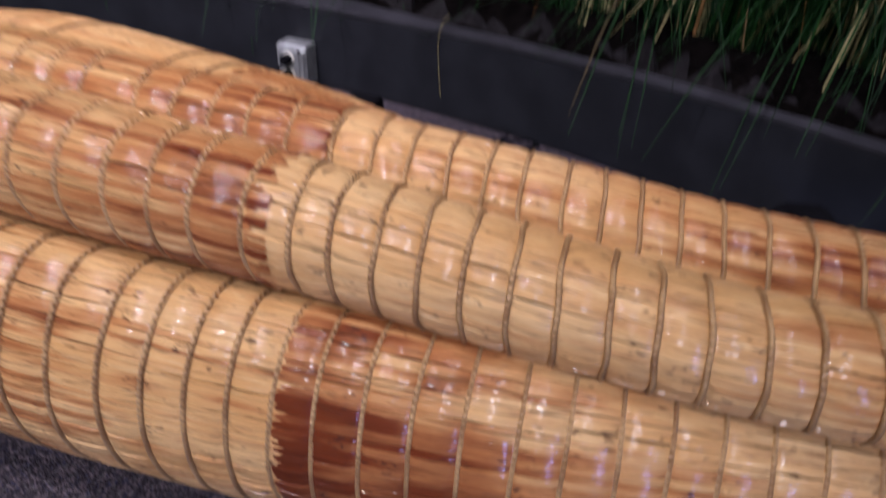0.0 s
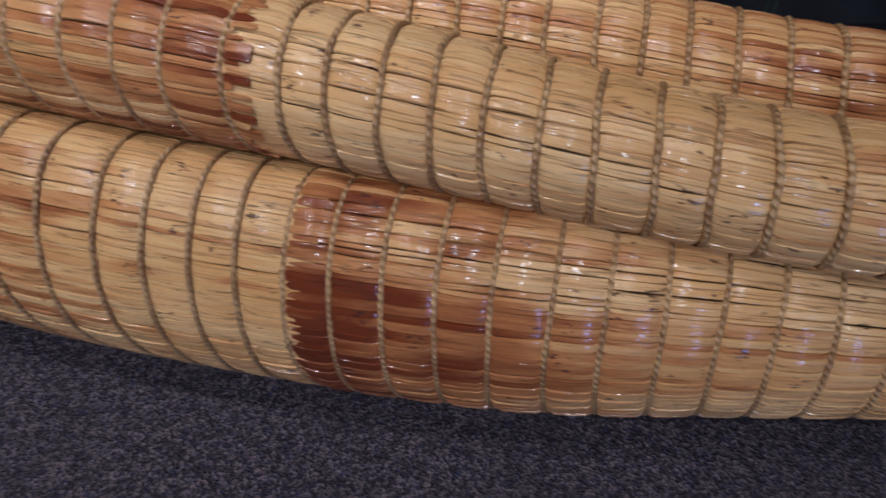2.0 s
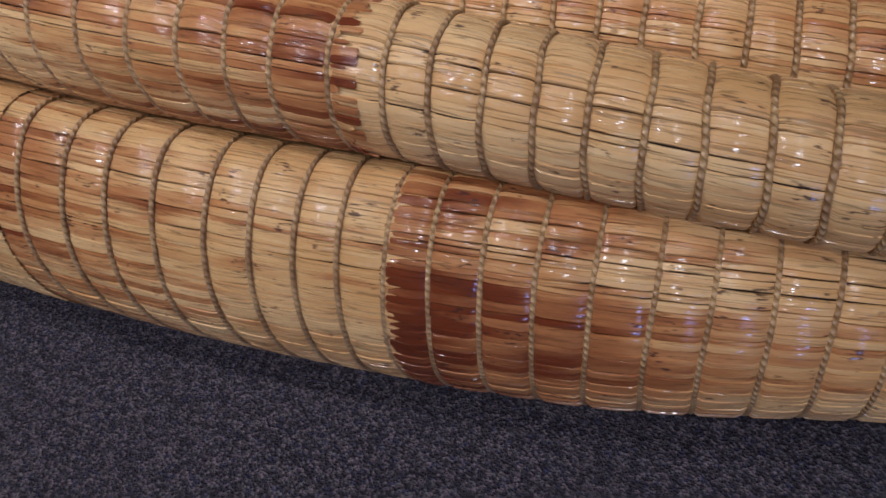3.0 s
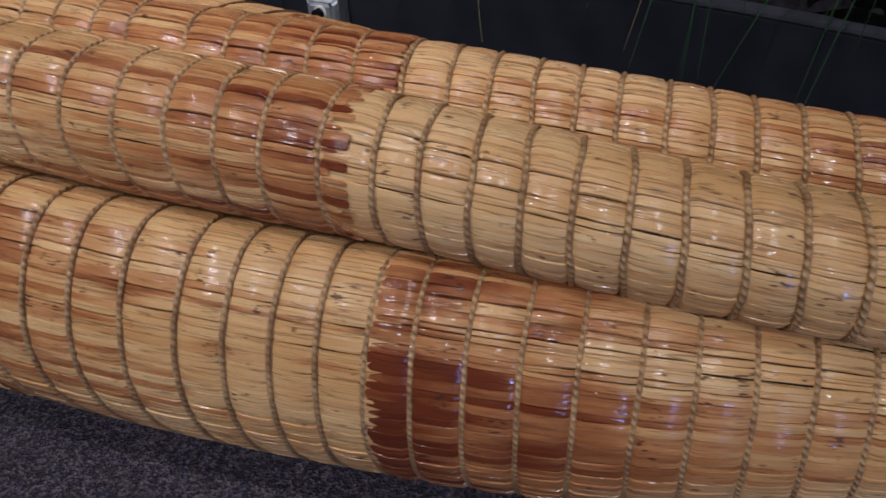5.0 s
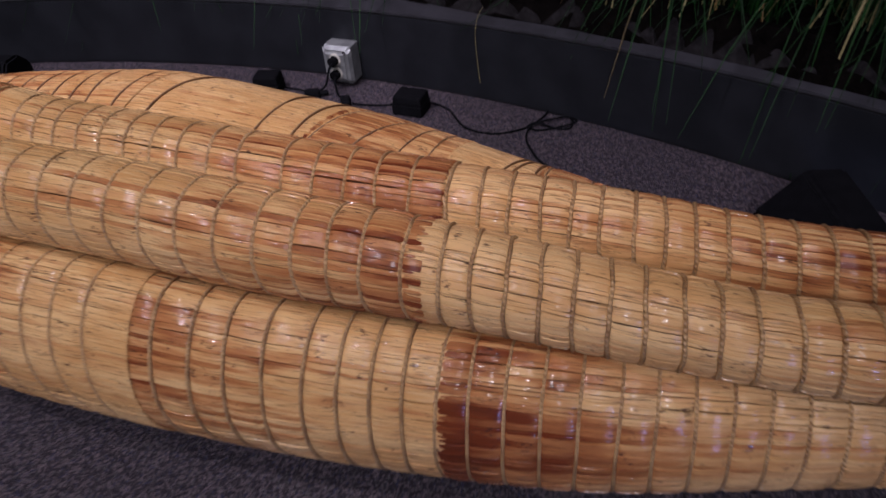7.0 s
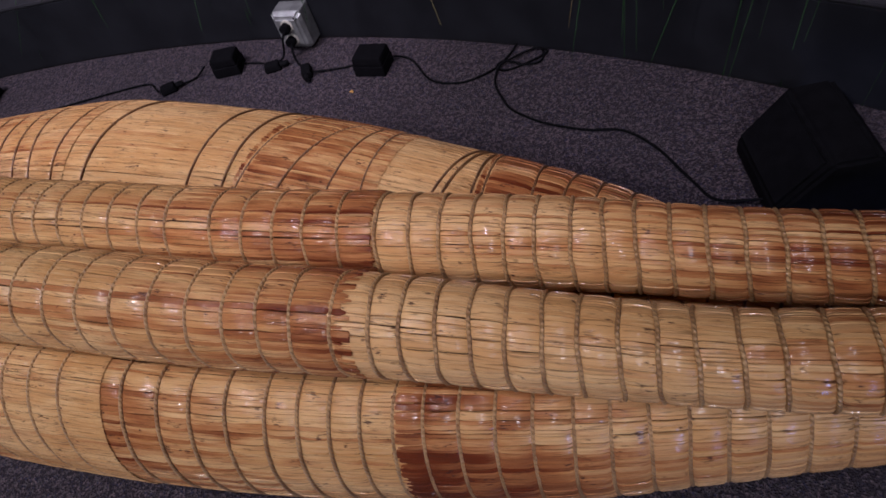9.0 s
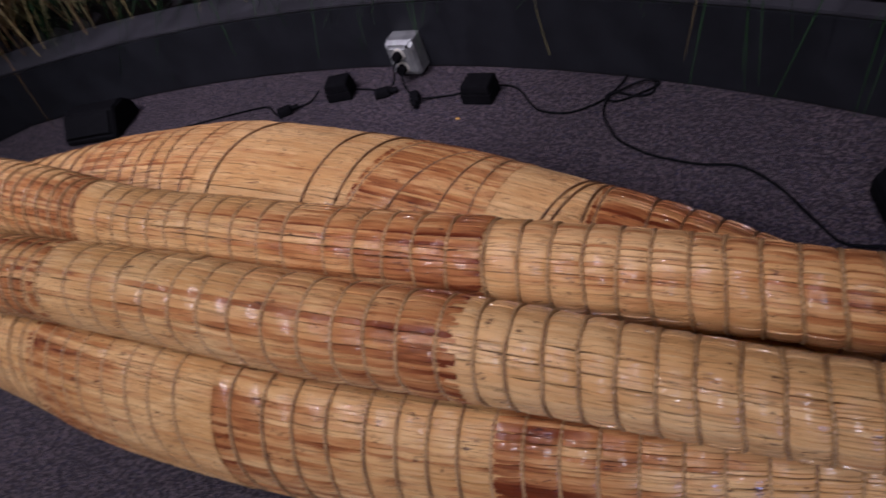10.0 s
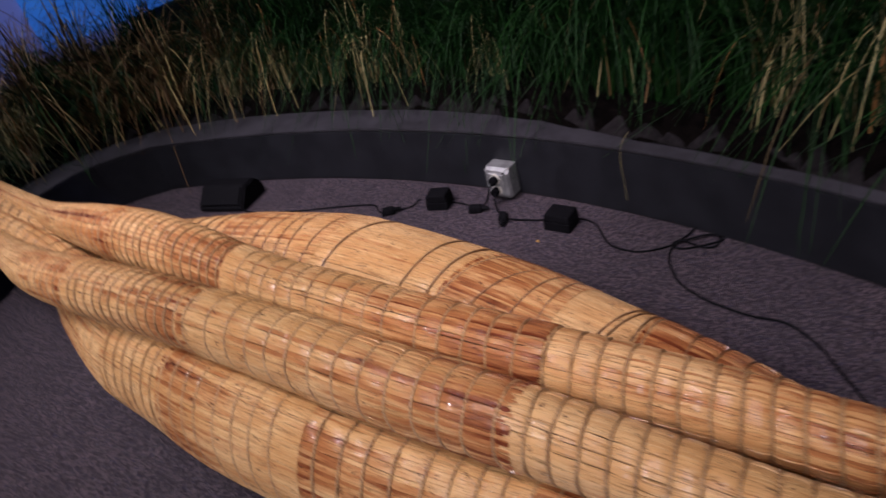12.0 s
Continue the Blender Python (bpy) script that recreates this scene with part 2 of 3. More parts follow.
def block(size, at=(0, 0, 0), turn=0.0, bevel=0.003, taper=1.0, tilt=0.0):
    """A bevelled block that stands on its place; taper narrows its top."""
    bm = bmesh.new()
    bmesh.ops.create_cube(bm, size=1)
    for v in bm.verts:
        k = taper if v.co.z > 0 else 1.0
        v.co = Vector((v.co.x * size[0] * k, v.co.y * size[1] * k, (v.co.z + 0.5) * size[2]))
    if bevel:
        bmesh.ops.bevel(bm, geom=bm.edges[:], offset=bevel, segments=2, affect="EDGES", profile=0.6)
    bm.transform(pose(*at, tilt, 0, turn))
    return bm


def rod(radius, length, m, sides=16, bevel=0.0):
    bm = bmesh.new()
    bmesh.ops.create_cone(bm, segments=sides, radius1=radius, radius2=radius, depth=length, cap_ends=True)
    if bevel:
        bmesh.ops.bevel(bm, geom=[e for e in bm.edges if abs(e.verts[0].co.z - e.verts[1].co.z) < 1e-6], offset=bevel, segments=2, affect="EDGES")
    bm.transform(m)
    return bm


def spline(points, per=8):
    """A smooth line through the points."""
    p = np.array([points[0], *points, points[-1]], float)
    out = []
    for i in range(1, len(p) - 2):
        for t in np.linspace(0, 1, per, endpoint=False):
            a, b, c, d = p[i - 1], p[i], p[i + 1], p[i + 2]
            out.append(0.5 * (2 * b + (c - a) * t + (2 * a - 5 * b + 4 * c - d) * t**2 + (3 * b - a - 3 * c + d) * t**3))
    out.append(p[-2])
    return np.array(out)


def tube(points, radius, sides=8):
    """Vertices and quads of a round tube along a line."""
    points = np.asarray(points, float)
    ahead = np.gradient(points, axis=0)
    ahead /= np.linalg.norm(ahead, axis=1)[:, None] + 1e-9
    side = np.cross(ahead, (0, 0, 1.0))
    side /= np.linalg.norm(side, axis=1)[:, None] + 1e-9
    up = np.cross(side, ahead)
    a = np.linspace(0, 2 * math.pi, sides, endpoint=False)
    verts = points[:, None] + radius * (np.cos(a)[None, :, None] * side[:, None] + np.sin(a)[None, :, None] * up[:, None])
    return verts.reshape(-1, 3), grid_faces(len(points), sides, wrap=True)


def grid_faces(rows, cols, wrap=False):
    i, j = np.meshgrid(np.arange(rows - 1), np.arange(cols if wrap else cols - 1), indexing="ij")
    k = (j + 1) % cols
    return np.stack([i * cols + j, (i + 1) * cols + j, (i + 1) * cols + k, i * cols + k], -1).reshape(-1, 4)


# ---- the room ----
CX, CY, RAD = -0.78, -2.32, 3.24
floor = array_part("floor", [(-4.5, -4, 0), (3.5, -4, 0), (3.5, 3.2, 0), (-4.5, 3.2, 0)], [(0, 1, 2, 3)], CARPET)
tagged(floor, "dark grey speckled loop-pile carpet", "floor", kind="structure")


def slab(name, lo, hi, material, label, category):
    bm = bmesh.new()
    bmesh.ops.create_cube(bm, size=1)
    for v in bm.verts:
        v.co = Vector([(lo[i] + hi[i]) / 2 + v.co[i] * (hi[i] - lo[i]) for i in range(3)])
    return tagged(part(name, bm, material), label, category, kind="structure")


slab("wall_south", (-4.6, -4.1, 0), (3.6, -4, 3.4), HALL, "dark painted hall wall", "wall")
slab("wall_north", (-4.6, 3.2, 0), (3.6, 3.3, 3.4), HALL, "dark painted hall wall behind the grasses", "wall")
slab("wall_west", (-4.6, -4, 0), (-4.5, 3.2, 3.4), HALL, "dark painted hall wall", "wall")
slab("wall_east", (3.5, -4, 0), (3.6, 3.2, 3.4), HALL, "dark painted hall wall", "wall")
slab("ceiling", (-4.6, -4.1, 3.4), (3.6, 3.3, 3.5), HALL, "dark painted hall ceiling", "ceiling")


def wall_line():
    """The foot of the planter: a wide arc that bends tightly at the prow."""
    arc = [(CX + RAD * math.sin(a), CY + RAD * math.cos(a)) for a in np.radians(np.linspace(62, -22, 60))]
    bend = spline([arc[-1], (-2.14, 0.52), (-2.16, 0.34), (-2.08, 0.1), (-2.0, -0.05), (-1.985, -0.2), (-2.02, -0.45), (-2.1, -0.9), (-2.2, -1.6), (-2.3, -3.0)], 8)
    return np.array(arc[:-1] + [tuple(p) for p in bend])


FOOT = wall_line()
AHEAD = np.gradient(FOOT, axis=0)
AHEAD /= np.linalg.norm(AHEAD, axis=1)[:, None]
OUT = np.stack([AHEAD[:, 1], -AHEAD[:, 0]], 1)
OUT *= np.sign((OUT * (FOOT - np.array([CX, -0.6]))).sum(1))[:, None]


def sweep(name, profile, material, label, category, widths=None):
    """A band along the planter's foot; the profile is a closed loop of (outward, up)."""
    verts = []
    for i, (p, o) in enumerate(zip(FOOT, OUT)):
        for d, z in profile:
            w = d if widths is None or d < 0.02 else d * widths[i]
            verts.append((p[0] + o[0] * w, p[1] + o[1] * w, z))
    ob = array_part(name, verts, grid_faces(len(FOOT), len(profile), wrap=True), material, smooth=False)
    return tagged(ob, label, category, kind="structure")


sweep("wall_planter", [(0, 0.006), (0, 0.182), (0.02, 0.182), (0.02, 0.006)], WALL, "curved charcoal panel of a low planter", "wall")
sweep("baseboard", [(0.003, 0), (0.003, 0.006), (0.02, 0.006), (0.02, 0)], GAP, "black gap strip at the planter's foot", "trim")
sweep("trim", [(0.004, 0.182), (0.004, 0.187), (0.02, 0.187), (0.02, 0.182)], GAP, "thin black joint under the planter's ledge", "trim")
WIDE = np.interp(FOOT[:, 0], [-2.2, -1.7, -0.9, -0.5, -0.2, 0.3], [1.0, 1.0, 0.8, 0.58, 0.26, 0.2])
sweep("ledge_planter", [(0.001, 0.187), (0.001, 0.193), (0.16, 0.197), (0.16, 0.187)], LEDGE, "painted grey ledge of the planter", "ledge", WIDE)


def soil():
    rng = np.random.default_rng(5)
    rows, verts = 26, []
    for i, (p, o) in enumerate(zip(FOOT, OUT)):
        for j in range(rows):
            d = 0.16 * WIDE[i] - 0.01 + 1.1 * (j / (rows - 1)) ** 1.4
            z = 0.185 + 0.06 * min(1, j / 4) + (rng.normal(0, 0.012) if j else 0)
            verts.append((p[0] + o[0] * d, p[1] + o[1] * d, z))
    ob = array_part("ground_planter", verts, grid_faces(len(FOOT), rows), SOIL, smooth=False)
    return tagged(ob, "dark mulch bed of the planter", "soil", kind="structure")


soil()


# ---- the reed boat ----
MID = 0.04


# stations along a bundle: x, y, z, half width, half height
NEAR_HULL = [(-2.06, 0.005, 0.43, 0.028, 0.028), (-1.7, 0.006, 0.358, 0.034, 0.034), (-1.5, 0.004, 0.318, 0.04, 0.04), (-1.35, -0.006, 0.262, 0.056, 0.06), (-1.2, -0.03, 0.182, 0.1, 0.104),
             (-1.0, -0.051, 0.148, 0.137, 0.138), (-0.8, -0.064, 0.15, 0.147, 0.146), (-0.6, -0.078, 0.155, 0.154, 0.153), (-0.4, -0.082, 0.154, 0.151, 0.151), (-0.2, -0.078, 0.148, 0.146, 0.146),
             (0.0, -0.063, 0.141, 0.138, 0.138), (0.2, -0.041, 0.138, 0.127, 0.127), (0.35, -0.024, 0.142, 0.106, 0.106), (0.5, -0.008, 0.147, 0.082, 0.082), (0.65, 0.008, 0.158, 0.064, 0.064),
             (0.85, 0.018, 0.21, 0.048, 0.05), (1.1, 0.022, 0.30, 0.032, 0.035), (1.3, 0.025, 0.40, 0.022, 0.025)]
FAR_HULL = [(-2.06, 0.045, 0.43, 0.028, 0.028), (-1.7, 0.05, 0.36, 0.034, 0.034), (-1.5, 0.058, 0.312, 0.042, 0.042), (-1.35, 0.108, 0.215, 0.075, 0.08), (-1.2, 0.166, 0.17, 0.115, 0.117),
            (-1.0, 0.232, 0.146, 0.137, 0.137), (-0.8, 0.25, 0.15, 0.147, 0.147), (-0.6, 0.253, 0.156, 0.155, 0.155), (-0.4, 0.241, 0.152, 0.151, 0.151), (-0.2, 0.218, 0.145, 0.146, 0.145),
            (0.0, 0.178, 0.139, 0.138, 0.138), (0.2, 0.131, 0.138, 0.126, 0.126), (0.35, 0.09, 0.141, 0.105, 0.105), (0.5, 0.056, 0.147, 0.081, 0.081), (0.65, 0.035, 0.158, 0.064, 0.064),
            (0.85, 0.025, 0.21, 0.048, 0.05), (1.1, 0.028, 0.30, 0.032, 0.035), (1.3, 0.025, 0.40, 0.022, 0.025)]
NEAR_RAIL = [(-2.08, -0.03, 0.435, 0.02, 0.02), (-1.7, -0.04, 0.362, 0.023, 0.023), (-1.5, -0.054, 0.335, 0.03, 0.03), (-1.35, -0.08, 0.334, 0.043, 0.043), (-1.2, -0.096, 0.337, 0.053, 0.053),
             (-1.0, -0.092, 0.336, 0.061, 0.061), (-0.8, -0.084, 0.335, 0.061, 0.061), (-0.6, -0.08, 0.332, 0.06, 0.06), (-0.4, -0.079, 0.328, 0.06, 0.06), (-0.2, -0.078, 0.316, 0.059, 0.059),
             (0.0, -0.067, 0.302, 0.056, 0.056), (0.2, -0.061, 0.285, 0.051, 0.051), (0.35, -0.057, 0.277, 0.047, 0.047), (0.5, -0.046, 0.278, 0.047, 0.047), (0.65, -0.03, 0.284, 0.046, 0.046),
             (0.85, -0.01, 0.31, 0.04, 0.04), (1.1, 0.0, 0.37, 0.03, 0.03), (1.3, 0.005, 0.45, 0.022, 0.022)]
FAR_RAIL = [(-2.08, 0.088, 0.46, 0.022, 0.022), (-1.7, 0.083, 0.383, 0.026, 0.026), (-1.5, 0.078, 0.348, 0.033, 0.033), (-1.35, 0.069, 0.347, 0.046, 0.046), (-1.2, 0.065, 0.35, 0.058, 0.058),
            (-1.0, 0.065, 0.345, 0.069, 0.069), (-0.8, 0.055, 0.338, 0.065, 0.065), (-0.6, 0.04, 0.327, 0.058, 0.058), (-0.4, 0.038, 0.32, 0.058, 0.058), (-0.2, 0.041, 0.309, 0.057, 0.057),
            (0.0, 0.053, 0.296, 0.056, 0.056), (0.2, 0.068, 0.28, 0.053, 0.053), (0.35, 0.07, 0.272, 0.049, 0.049), (0.5, 0.066, 0.275, 0.048, 0.048), (0.65, 0.06, 0.283, 0.047, 0.047),
            (0.85, 0.05, 0.31, 0.04, 0.04), (1.1, 0.048, 0.37, 0.03, 0.03), (1.3, 0.045, 0.45, 0.022, 0.022)]


class Bundle:
    """The centre line and section of one bundle, by the distance along x."""

    def __init__(self, stations, dip=0.0):
        self.dip = dip
        line = spline(stations, 16)
        self.x, self.rest = line[:, 0], line[:, 1:]

    def at(self, x):
        """Centre, half width and half height."""
        x = np.asarray(x, float)
        y, z, ry, rz = (np.interp(x, self.x, self.rest[:, k]) for k in range(4))
        return y, z, ry, rz

    def skin(self, x, angle, extra):
        """A point of the skin; the angle is 0 at the near side and a quarter turn at the top, where a hull may be hollowed under its gunwale."""
        y, z, ry, rz = self.at(x)
        hollow = np.interp(x, [-1.2, -0.9, 0.35, 0.55], [0.0, 1.0, 1.0, 0.0])
        extra = extra - self.dip * hollow * np.exp(-(((angle - 1.58) / 0.33) ** 2))
        slope = (self.at(x + 0.01)[1] - self.at(x - 0.01)[1]) / 0.02
        c, s = np.cos(angle), np.sin(angle)
        tilt = slope / np.sqrt(1 + slope**2)
        return np.stack([x - (rz + extra) * s * tilt, y - (ry + extra) * c, z + (rz + extra) * s / np.sqrt(1 + slope**2)], -1)


def lash_places(known, step_left, step_right, lo, hi, rng):
    """The lashings: the known stretch, carried on in even steps to both ends."""
    out = list(known)
    while out[0] - step_left > lo:
        out.insert(0, out[0] - step_left * rng.uniform(0.9, 1.1))
    while out[-1] + step_right < hi:
        out.append(out[-1] + step_right * rng.uniform(0.92, 1.08))
    return np.array(out)


def pinch(x, lashes, depth):
    """How far the reeds sink under each lashing and swell between them."""
    k = np.clip(np.searchsorted(lashes, x), 1, len(lashes) - 1)
    a, b = lashes[k - 1], lashes[k]
    near = np.minimum(np.abs(x - a), np.abs(x - b))
    u = np.clip((x - a) / (b - a), 0, 1)
    return 0.0004 * np.sin(math.pi * u) - depth * np.exp(-((near / 0.0038) ** 2))


def patches(x, y, seed):
    """Smooth value noise between 0 and 1."""
    table = np.random.default_rng(seed).random((64, 64))
    i, j = np.floor(x).astype(int), np.floor(y).astype(int)
    u, v = x - i, y - j
    u, v = u * u * (3 - 2 * u), v * v * (3 - 2 * v)
    pick = lambda a, b: table[a % 64, b % 64]  # noqa: E731
    return (pick(i, j) * (1 - u) + pick(i + 1, j) * u) * (1 - v) + (pick(i, j + 1) * (1 - u) + pick(i + 1, j + 1) * u) * v


def reeds(name, bundle, lashes, lo, hi, tone, rng, parent, label, slant, rag, width=0.0051, depth=0.0029, lift=0.0):
    """One sleeve of reeds between two places of a bundle, each reed a rounded strip of its own."""
    inner = lashes[(lashes > lo + 0.004) & (lashes < hi - 0.004)]
    marks = np.r_[lo, inner, hi]
    x = np.concatenate([a + (b - a) * np.array([0, 0.07, 0.16, 0.5, 0.84, 0.93]) for a, b in zip(marks[:-1], marks[1:])] + [[hi]])
    y, z, ry, rz = bundle.at((lo + hi) / 2)
    count = max(24, int(math.pi * (1.5 * (ry + rz) - math.sqrt(ry * rz)) * 2 / 2 / width * 1.02))
    across = np.array([-0.5, -0.4, -0.4, 0.0, 0.4, 0.4, 0.5])
    rise = np.array([-0.0016, 0.0, 0.0, 0.0002, 0.0, 0.0, -0.0016])
    shares = rng.uniform(0.35, 1.5, count)
    ends = np.r_[0, np.cumsum(shares)] / shares.sum() * 2 * math.pi
    verts, uvs, tones, faces = [], [], [], []
    start, seed = 0, int(rng.integers(0, 999))
    for k in range(count):
        w = ends[k + 1] - ends[k]
        mid = (ends[k] + ends[k + 1]) / 2
        xs = x.copy()
        ragged = -0.003 + rag * rng.random() ** 1.6
        if tone[2] > 0:
            xs = np.maximum(xs, lo + ragged)
            xs[-1] += 0.026
        else:
            xs = np.minimum(xs, hi - ragged)
            xs[0] -= 0.026
        wobble = w * (0.10 * np.sin(xs * rng.uniform(12, 40) + rng.uniform(0, 6)) + 0.04 * np.sin(xs * rng.uniform(60, 140) + rng.uniform(0, 6)))
        height = rng.normal(0, 0.00025) + 0.0002 * np.sin(xs * rng.uniform(20, 80) + rng.uniform(0, 6)) + lift
        sink = pinch(xs, lashes, depth) + height
        ang = mid + wobble
        laid = xs + slant(xs, mid)
        span = w * rng.uniform(0.95, 1.2)
        width_at = np.ones(len(xs))
        width_at[xs == (xs[0] if tone[2] > 0 else xs[-1])] = 0.3
        a = ang[:, None] + across[None] * (span * width_at)[:, None]
        p = bundle.skin(np.repeat(laid[:, None], 7, 1), a, sink[:, None] + rise[None])
        verts.append(p.reshape(-1, 3))
        r = (ry + rz) / 2
        uvs.append(np.stack([np.repeat(xs[:, None], 7, 1) + rng.uniform(0, 9), a * r], -1).reshape(-1, 2))
        turn = (mid - tone[4] + math.pi) % (2 * math.pi) - math.pi if len(tone) > 4 else 0.0
        focus = 0.45 + 0.55 * math.exp(-((turn / 0.75) ** 2))
        away = (xs - lo) if tone[2] > 0 else (hi - xs)
        amount = focus * tone[0] * np.exp(-((np.maximum(away, 0) / tone[1] * rng.uniform(0.75, 1.4)) ** 1.4)) + tone[3]
        around = np.full(len(xs), mid * r)
        blot = 0.3 * patches(xs * 9 + 7 * lo, around * 60, seed) + 0.7 * patches(xs * 26, around * 190, seed + 1)
        amount = amount + (blot - 0.5) * (0.4 + 0.6 * np.clip(amount, 0, 1))
        piece = np.searchsorted(lashes, xs + 0.002)
        amount = amount + 0.16 * (patches(piece * 7.37, around * 60, seed + 2) - 0.5) * (0.5 + np.clip(amount, 0, 1))
        amount = amount + rng.normal(0, 0.07) + rng.normal(0, 0.2) * np.clip(amount, 0, 1) + 0.25 * (rng.random() < 0.05)
        tones.append(np.repeat(amount[:, None], 7, 1).ravel())
        strip = grid_faces(len(xs), 7).reshape(-1, 6, 4)[:, [0, 2, 3, 5]].reshape(-1, 4)
        faces.append(strip + start)
        start += len(xs) * 7
    ob = array_part(name, np.concatenate(verts), np.concatenate(faces), REED, parent, label)
    mesh = ob.data
    layer = mesh.uv_layers.new(name="UVMap")
    index = np.concatenate(faces).ravel()
    layer.data.foreach_set("uv", np.concatenate(uvs)[index].astype(np.float32).ravel())
    mark = mesh.attributes.new("tone", "FLOAT", "POINT")
    mark.data.foreach_set("value", np.concatenate(tones).astype(np.float32))
    return ob


def lashing(bundle, x, parent, rng, lashes, slant, cord, proud, thick, depth=0.0029):
    """A two-strand cord laid round a bundle."""
    y, z, ry, rz = bundle.at(x)
    steps, sides = (144 if -1.3 < x < 0.7 else 72), 8
    a = np.linspace(-math.pi / 2, 1.5 * math.pi, steps, endpoint=False)
    wave = 0.0009 * np.sin(a * 3 + rng.uniform(0, 6)) + 0.0004 * np.sin(a * 7 + rng.uniform(0, 6))
    along = x + wave + slant(x, a)
    sink = -depth + 0.0019 + proud
    middle = bundle.skin(along, a, sink)
    out = bundle.skin(along, a, sink + 0.01) - middle
    out /= np.linalg.norm(out, axis=1)[:, None]
    ahead = np.roll(middle, -1, 0) - np.roll(middle, 1, 0)
    ahead /= np.linalg.norm(ahead, axis=1)[:, None]
    side = np.cross(ahead, out)
    b = np.linspace(-math.pi, math.pi, sides, endpoint=False)
    ring = middle[:, None] + thick * (np.cos(b)[None, :, None] * out[:, None] + np.sin(b)[None, :, None] * side[:, None])
    faces = grid_faces(steps, sides, wrap=True)
    i = np.arange(sides)
    last = np.stack([(steps - 1) * sides + i, i, (i + 1) % sides, (steps - 1) * sides + (i + 1) % sides], -1)
    ob = array_part("lashing", ring.reshape(-1, 3), np.concatenate([faces, last]), cord, parent)
    lay = np.repeat((a * (ry + rz) / 2 / 0.0062)[:, None], sides, 1), np.repeat((b / (2 * math.pi))[None], steps, 0)
    for word, values in zip(("along", "turn"), lay):
        mark = ob.data.attributes.new(word, "FLOAT", "POINT")
        mark.data.foreach_set("value", values.astype(np.float32).ravel())
    return ob


def core(name, bundle, lo, hi, parent, label):
    x = np.linspace(lo, hi, 90)
    a = np.linspace(0, 2 * math.pi, 32, endpoint=False)
    p = bundle.skin(np.repeat(x[:, None], 32, 1), np.repeat(a[None], 90, 0), -0.0055)
    verts = np.concatenate([p.reshape(-1, 3), p[0].mean(0)[None], p[-1].mean(0)[None]])
    faces = grid_faces(90, 32, wrap=True).tolist()
    i = np.arange(32)
    ends = [(int(k), int((k + 1) % 32), 32 * 90, 32 * 90) for k in i]
    bm = bmesh.new()
    vs = [bm.verts.new(v) for v in verts]
    for f in faces:
        bm.faces.new([vs[k] for k in f])
    for k in i:
        bm.faces.new([vs[(k + 1) % 32], vs[k], vs[-2]])
        bm.faces.new([vs[89 * 32 + k], vs[89 * 32 + (k + 1) % 32], vs[-1]])
    return part(name, bm, CORE, parent, label, smooth=True)


boat = empty("reed_boat", (-0.4, MID, 0.0))
tagged(boat, "varnished golden reed boat lashed with cord, on grey carpet", "boat")
rng = np.random.default_rng(11)

A_KNOWN = [-0.572, -0.522, -0.474, -0.432, -0.387, -0.342, -0.297, -0.249, -0.206, -0.161, -0.114, -0.075, -0.038, -0.003, 0.034, 0.067, 0.105, 0.143, 0.181, 0.222, 0.259, 0.297, 0.334, 0.37, 0.406, 0.444, 0.484, 0.528]
B_KNOWN = [-0.608, -0.55, -0.499, -0.452, -0.406, -0.361, -0.316, -0.27, -0.223, -0.177, -0.134, -0.096, -0.06, -0.016, 0.023, 0.055, 0.09, 0.124, 0.158, 0.193, 0.227, 0.264, 0.298, 0.332, 0.37, 0.404, 0.442, 0.478, 0.511]
C_KNOWN = [-0.612, -0.576, -0.542, -0.504, -0.468, -0.43, -0.392, -0.352, -0.31, -0.27, -0.209, -0.168, -0.129, -0.091, -0.05, -0.005, 0.032, 0.066, 0.102, 0.136, 0.169, 0.207, 0.24, 0.273, 0.308, 0.344, 0.38, 0.415, 0.45, 0.485, 0.518]
D_KNOWN = [-0.695, -0.627, -0.548, -0.357, -0.295, -0.258, -0.185, -0.127, -0.085, 0.021, 0.034, 0.066, 0.081, 0.142, 0.18]
D_SLANT = [-0.01, 0.02, 0.047, 0.036, 0.038, 0.064, 0.077, 0.042, 0.02, 0.047, 0.045, 0.016, 0.006, 0.008, 0.016]


def even_slant(x, a):
    """How far the lashings of an upright-bound roll run along it on their way round."""
    return -0.008 * np.sin(a - 0.5)


def far_slant(x, a):
    return np.interp(x, D_KNOWN, D_SLANT) * np.sin(a - math.pi / 2)


def build_bundle(name, label, stations, lashes, sleeves, lo, hi, slant=even_slant, over=0, cord=None, rag=0.006, dip=0.0):
    b = Bundle(stations, dip)
    body = core(name, b, lo, hi, boat, label)
    for s, (a, c, tone, text) in enumerate(sleeves):
        reeds("reed_sleeve", b, lashes, a, c, tone, rng, body, text, slant, rag, lift=0.0016 * ((s + over) % 2))
    for k, x in enumerate(lashes):
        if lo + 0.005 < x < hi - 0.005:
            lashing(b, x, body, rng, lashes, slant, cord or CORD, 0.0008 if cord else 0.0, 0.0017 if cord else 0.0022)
    return b


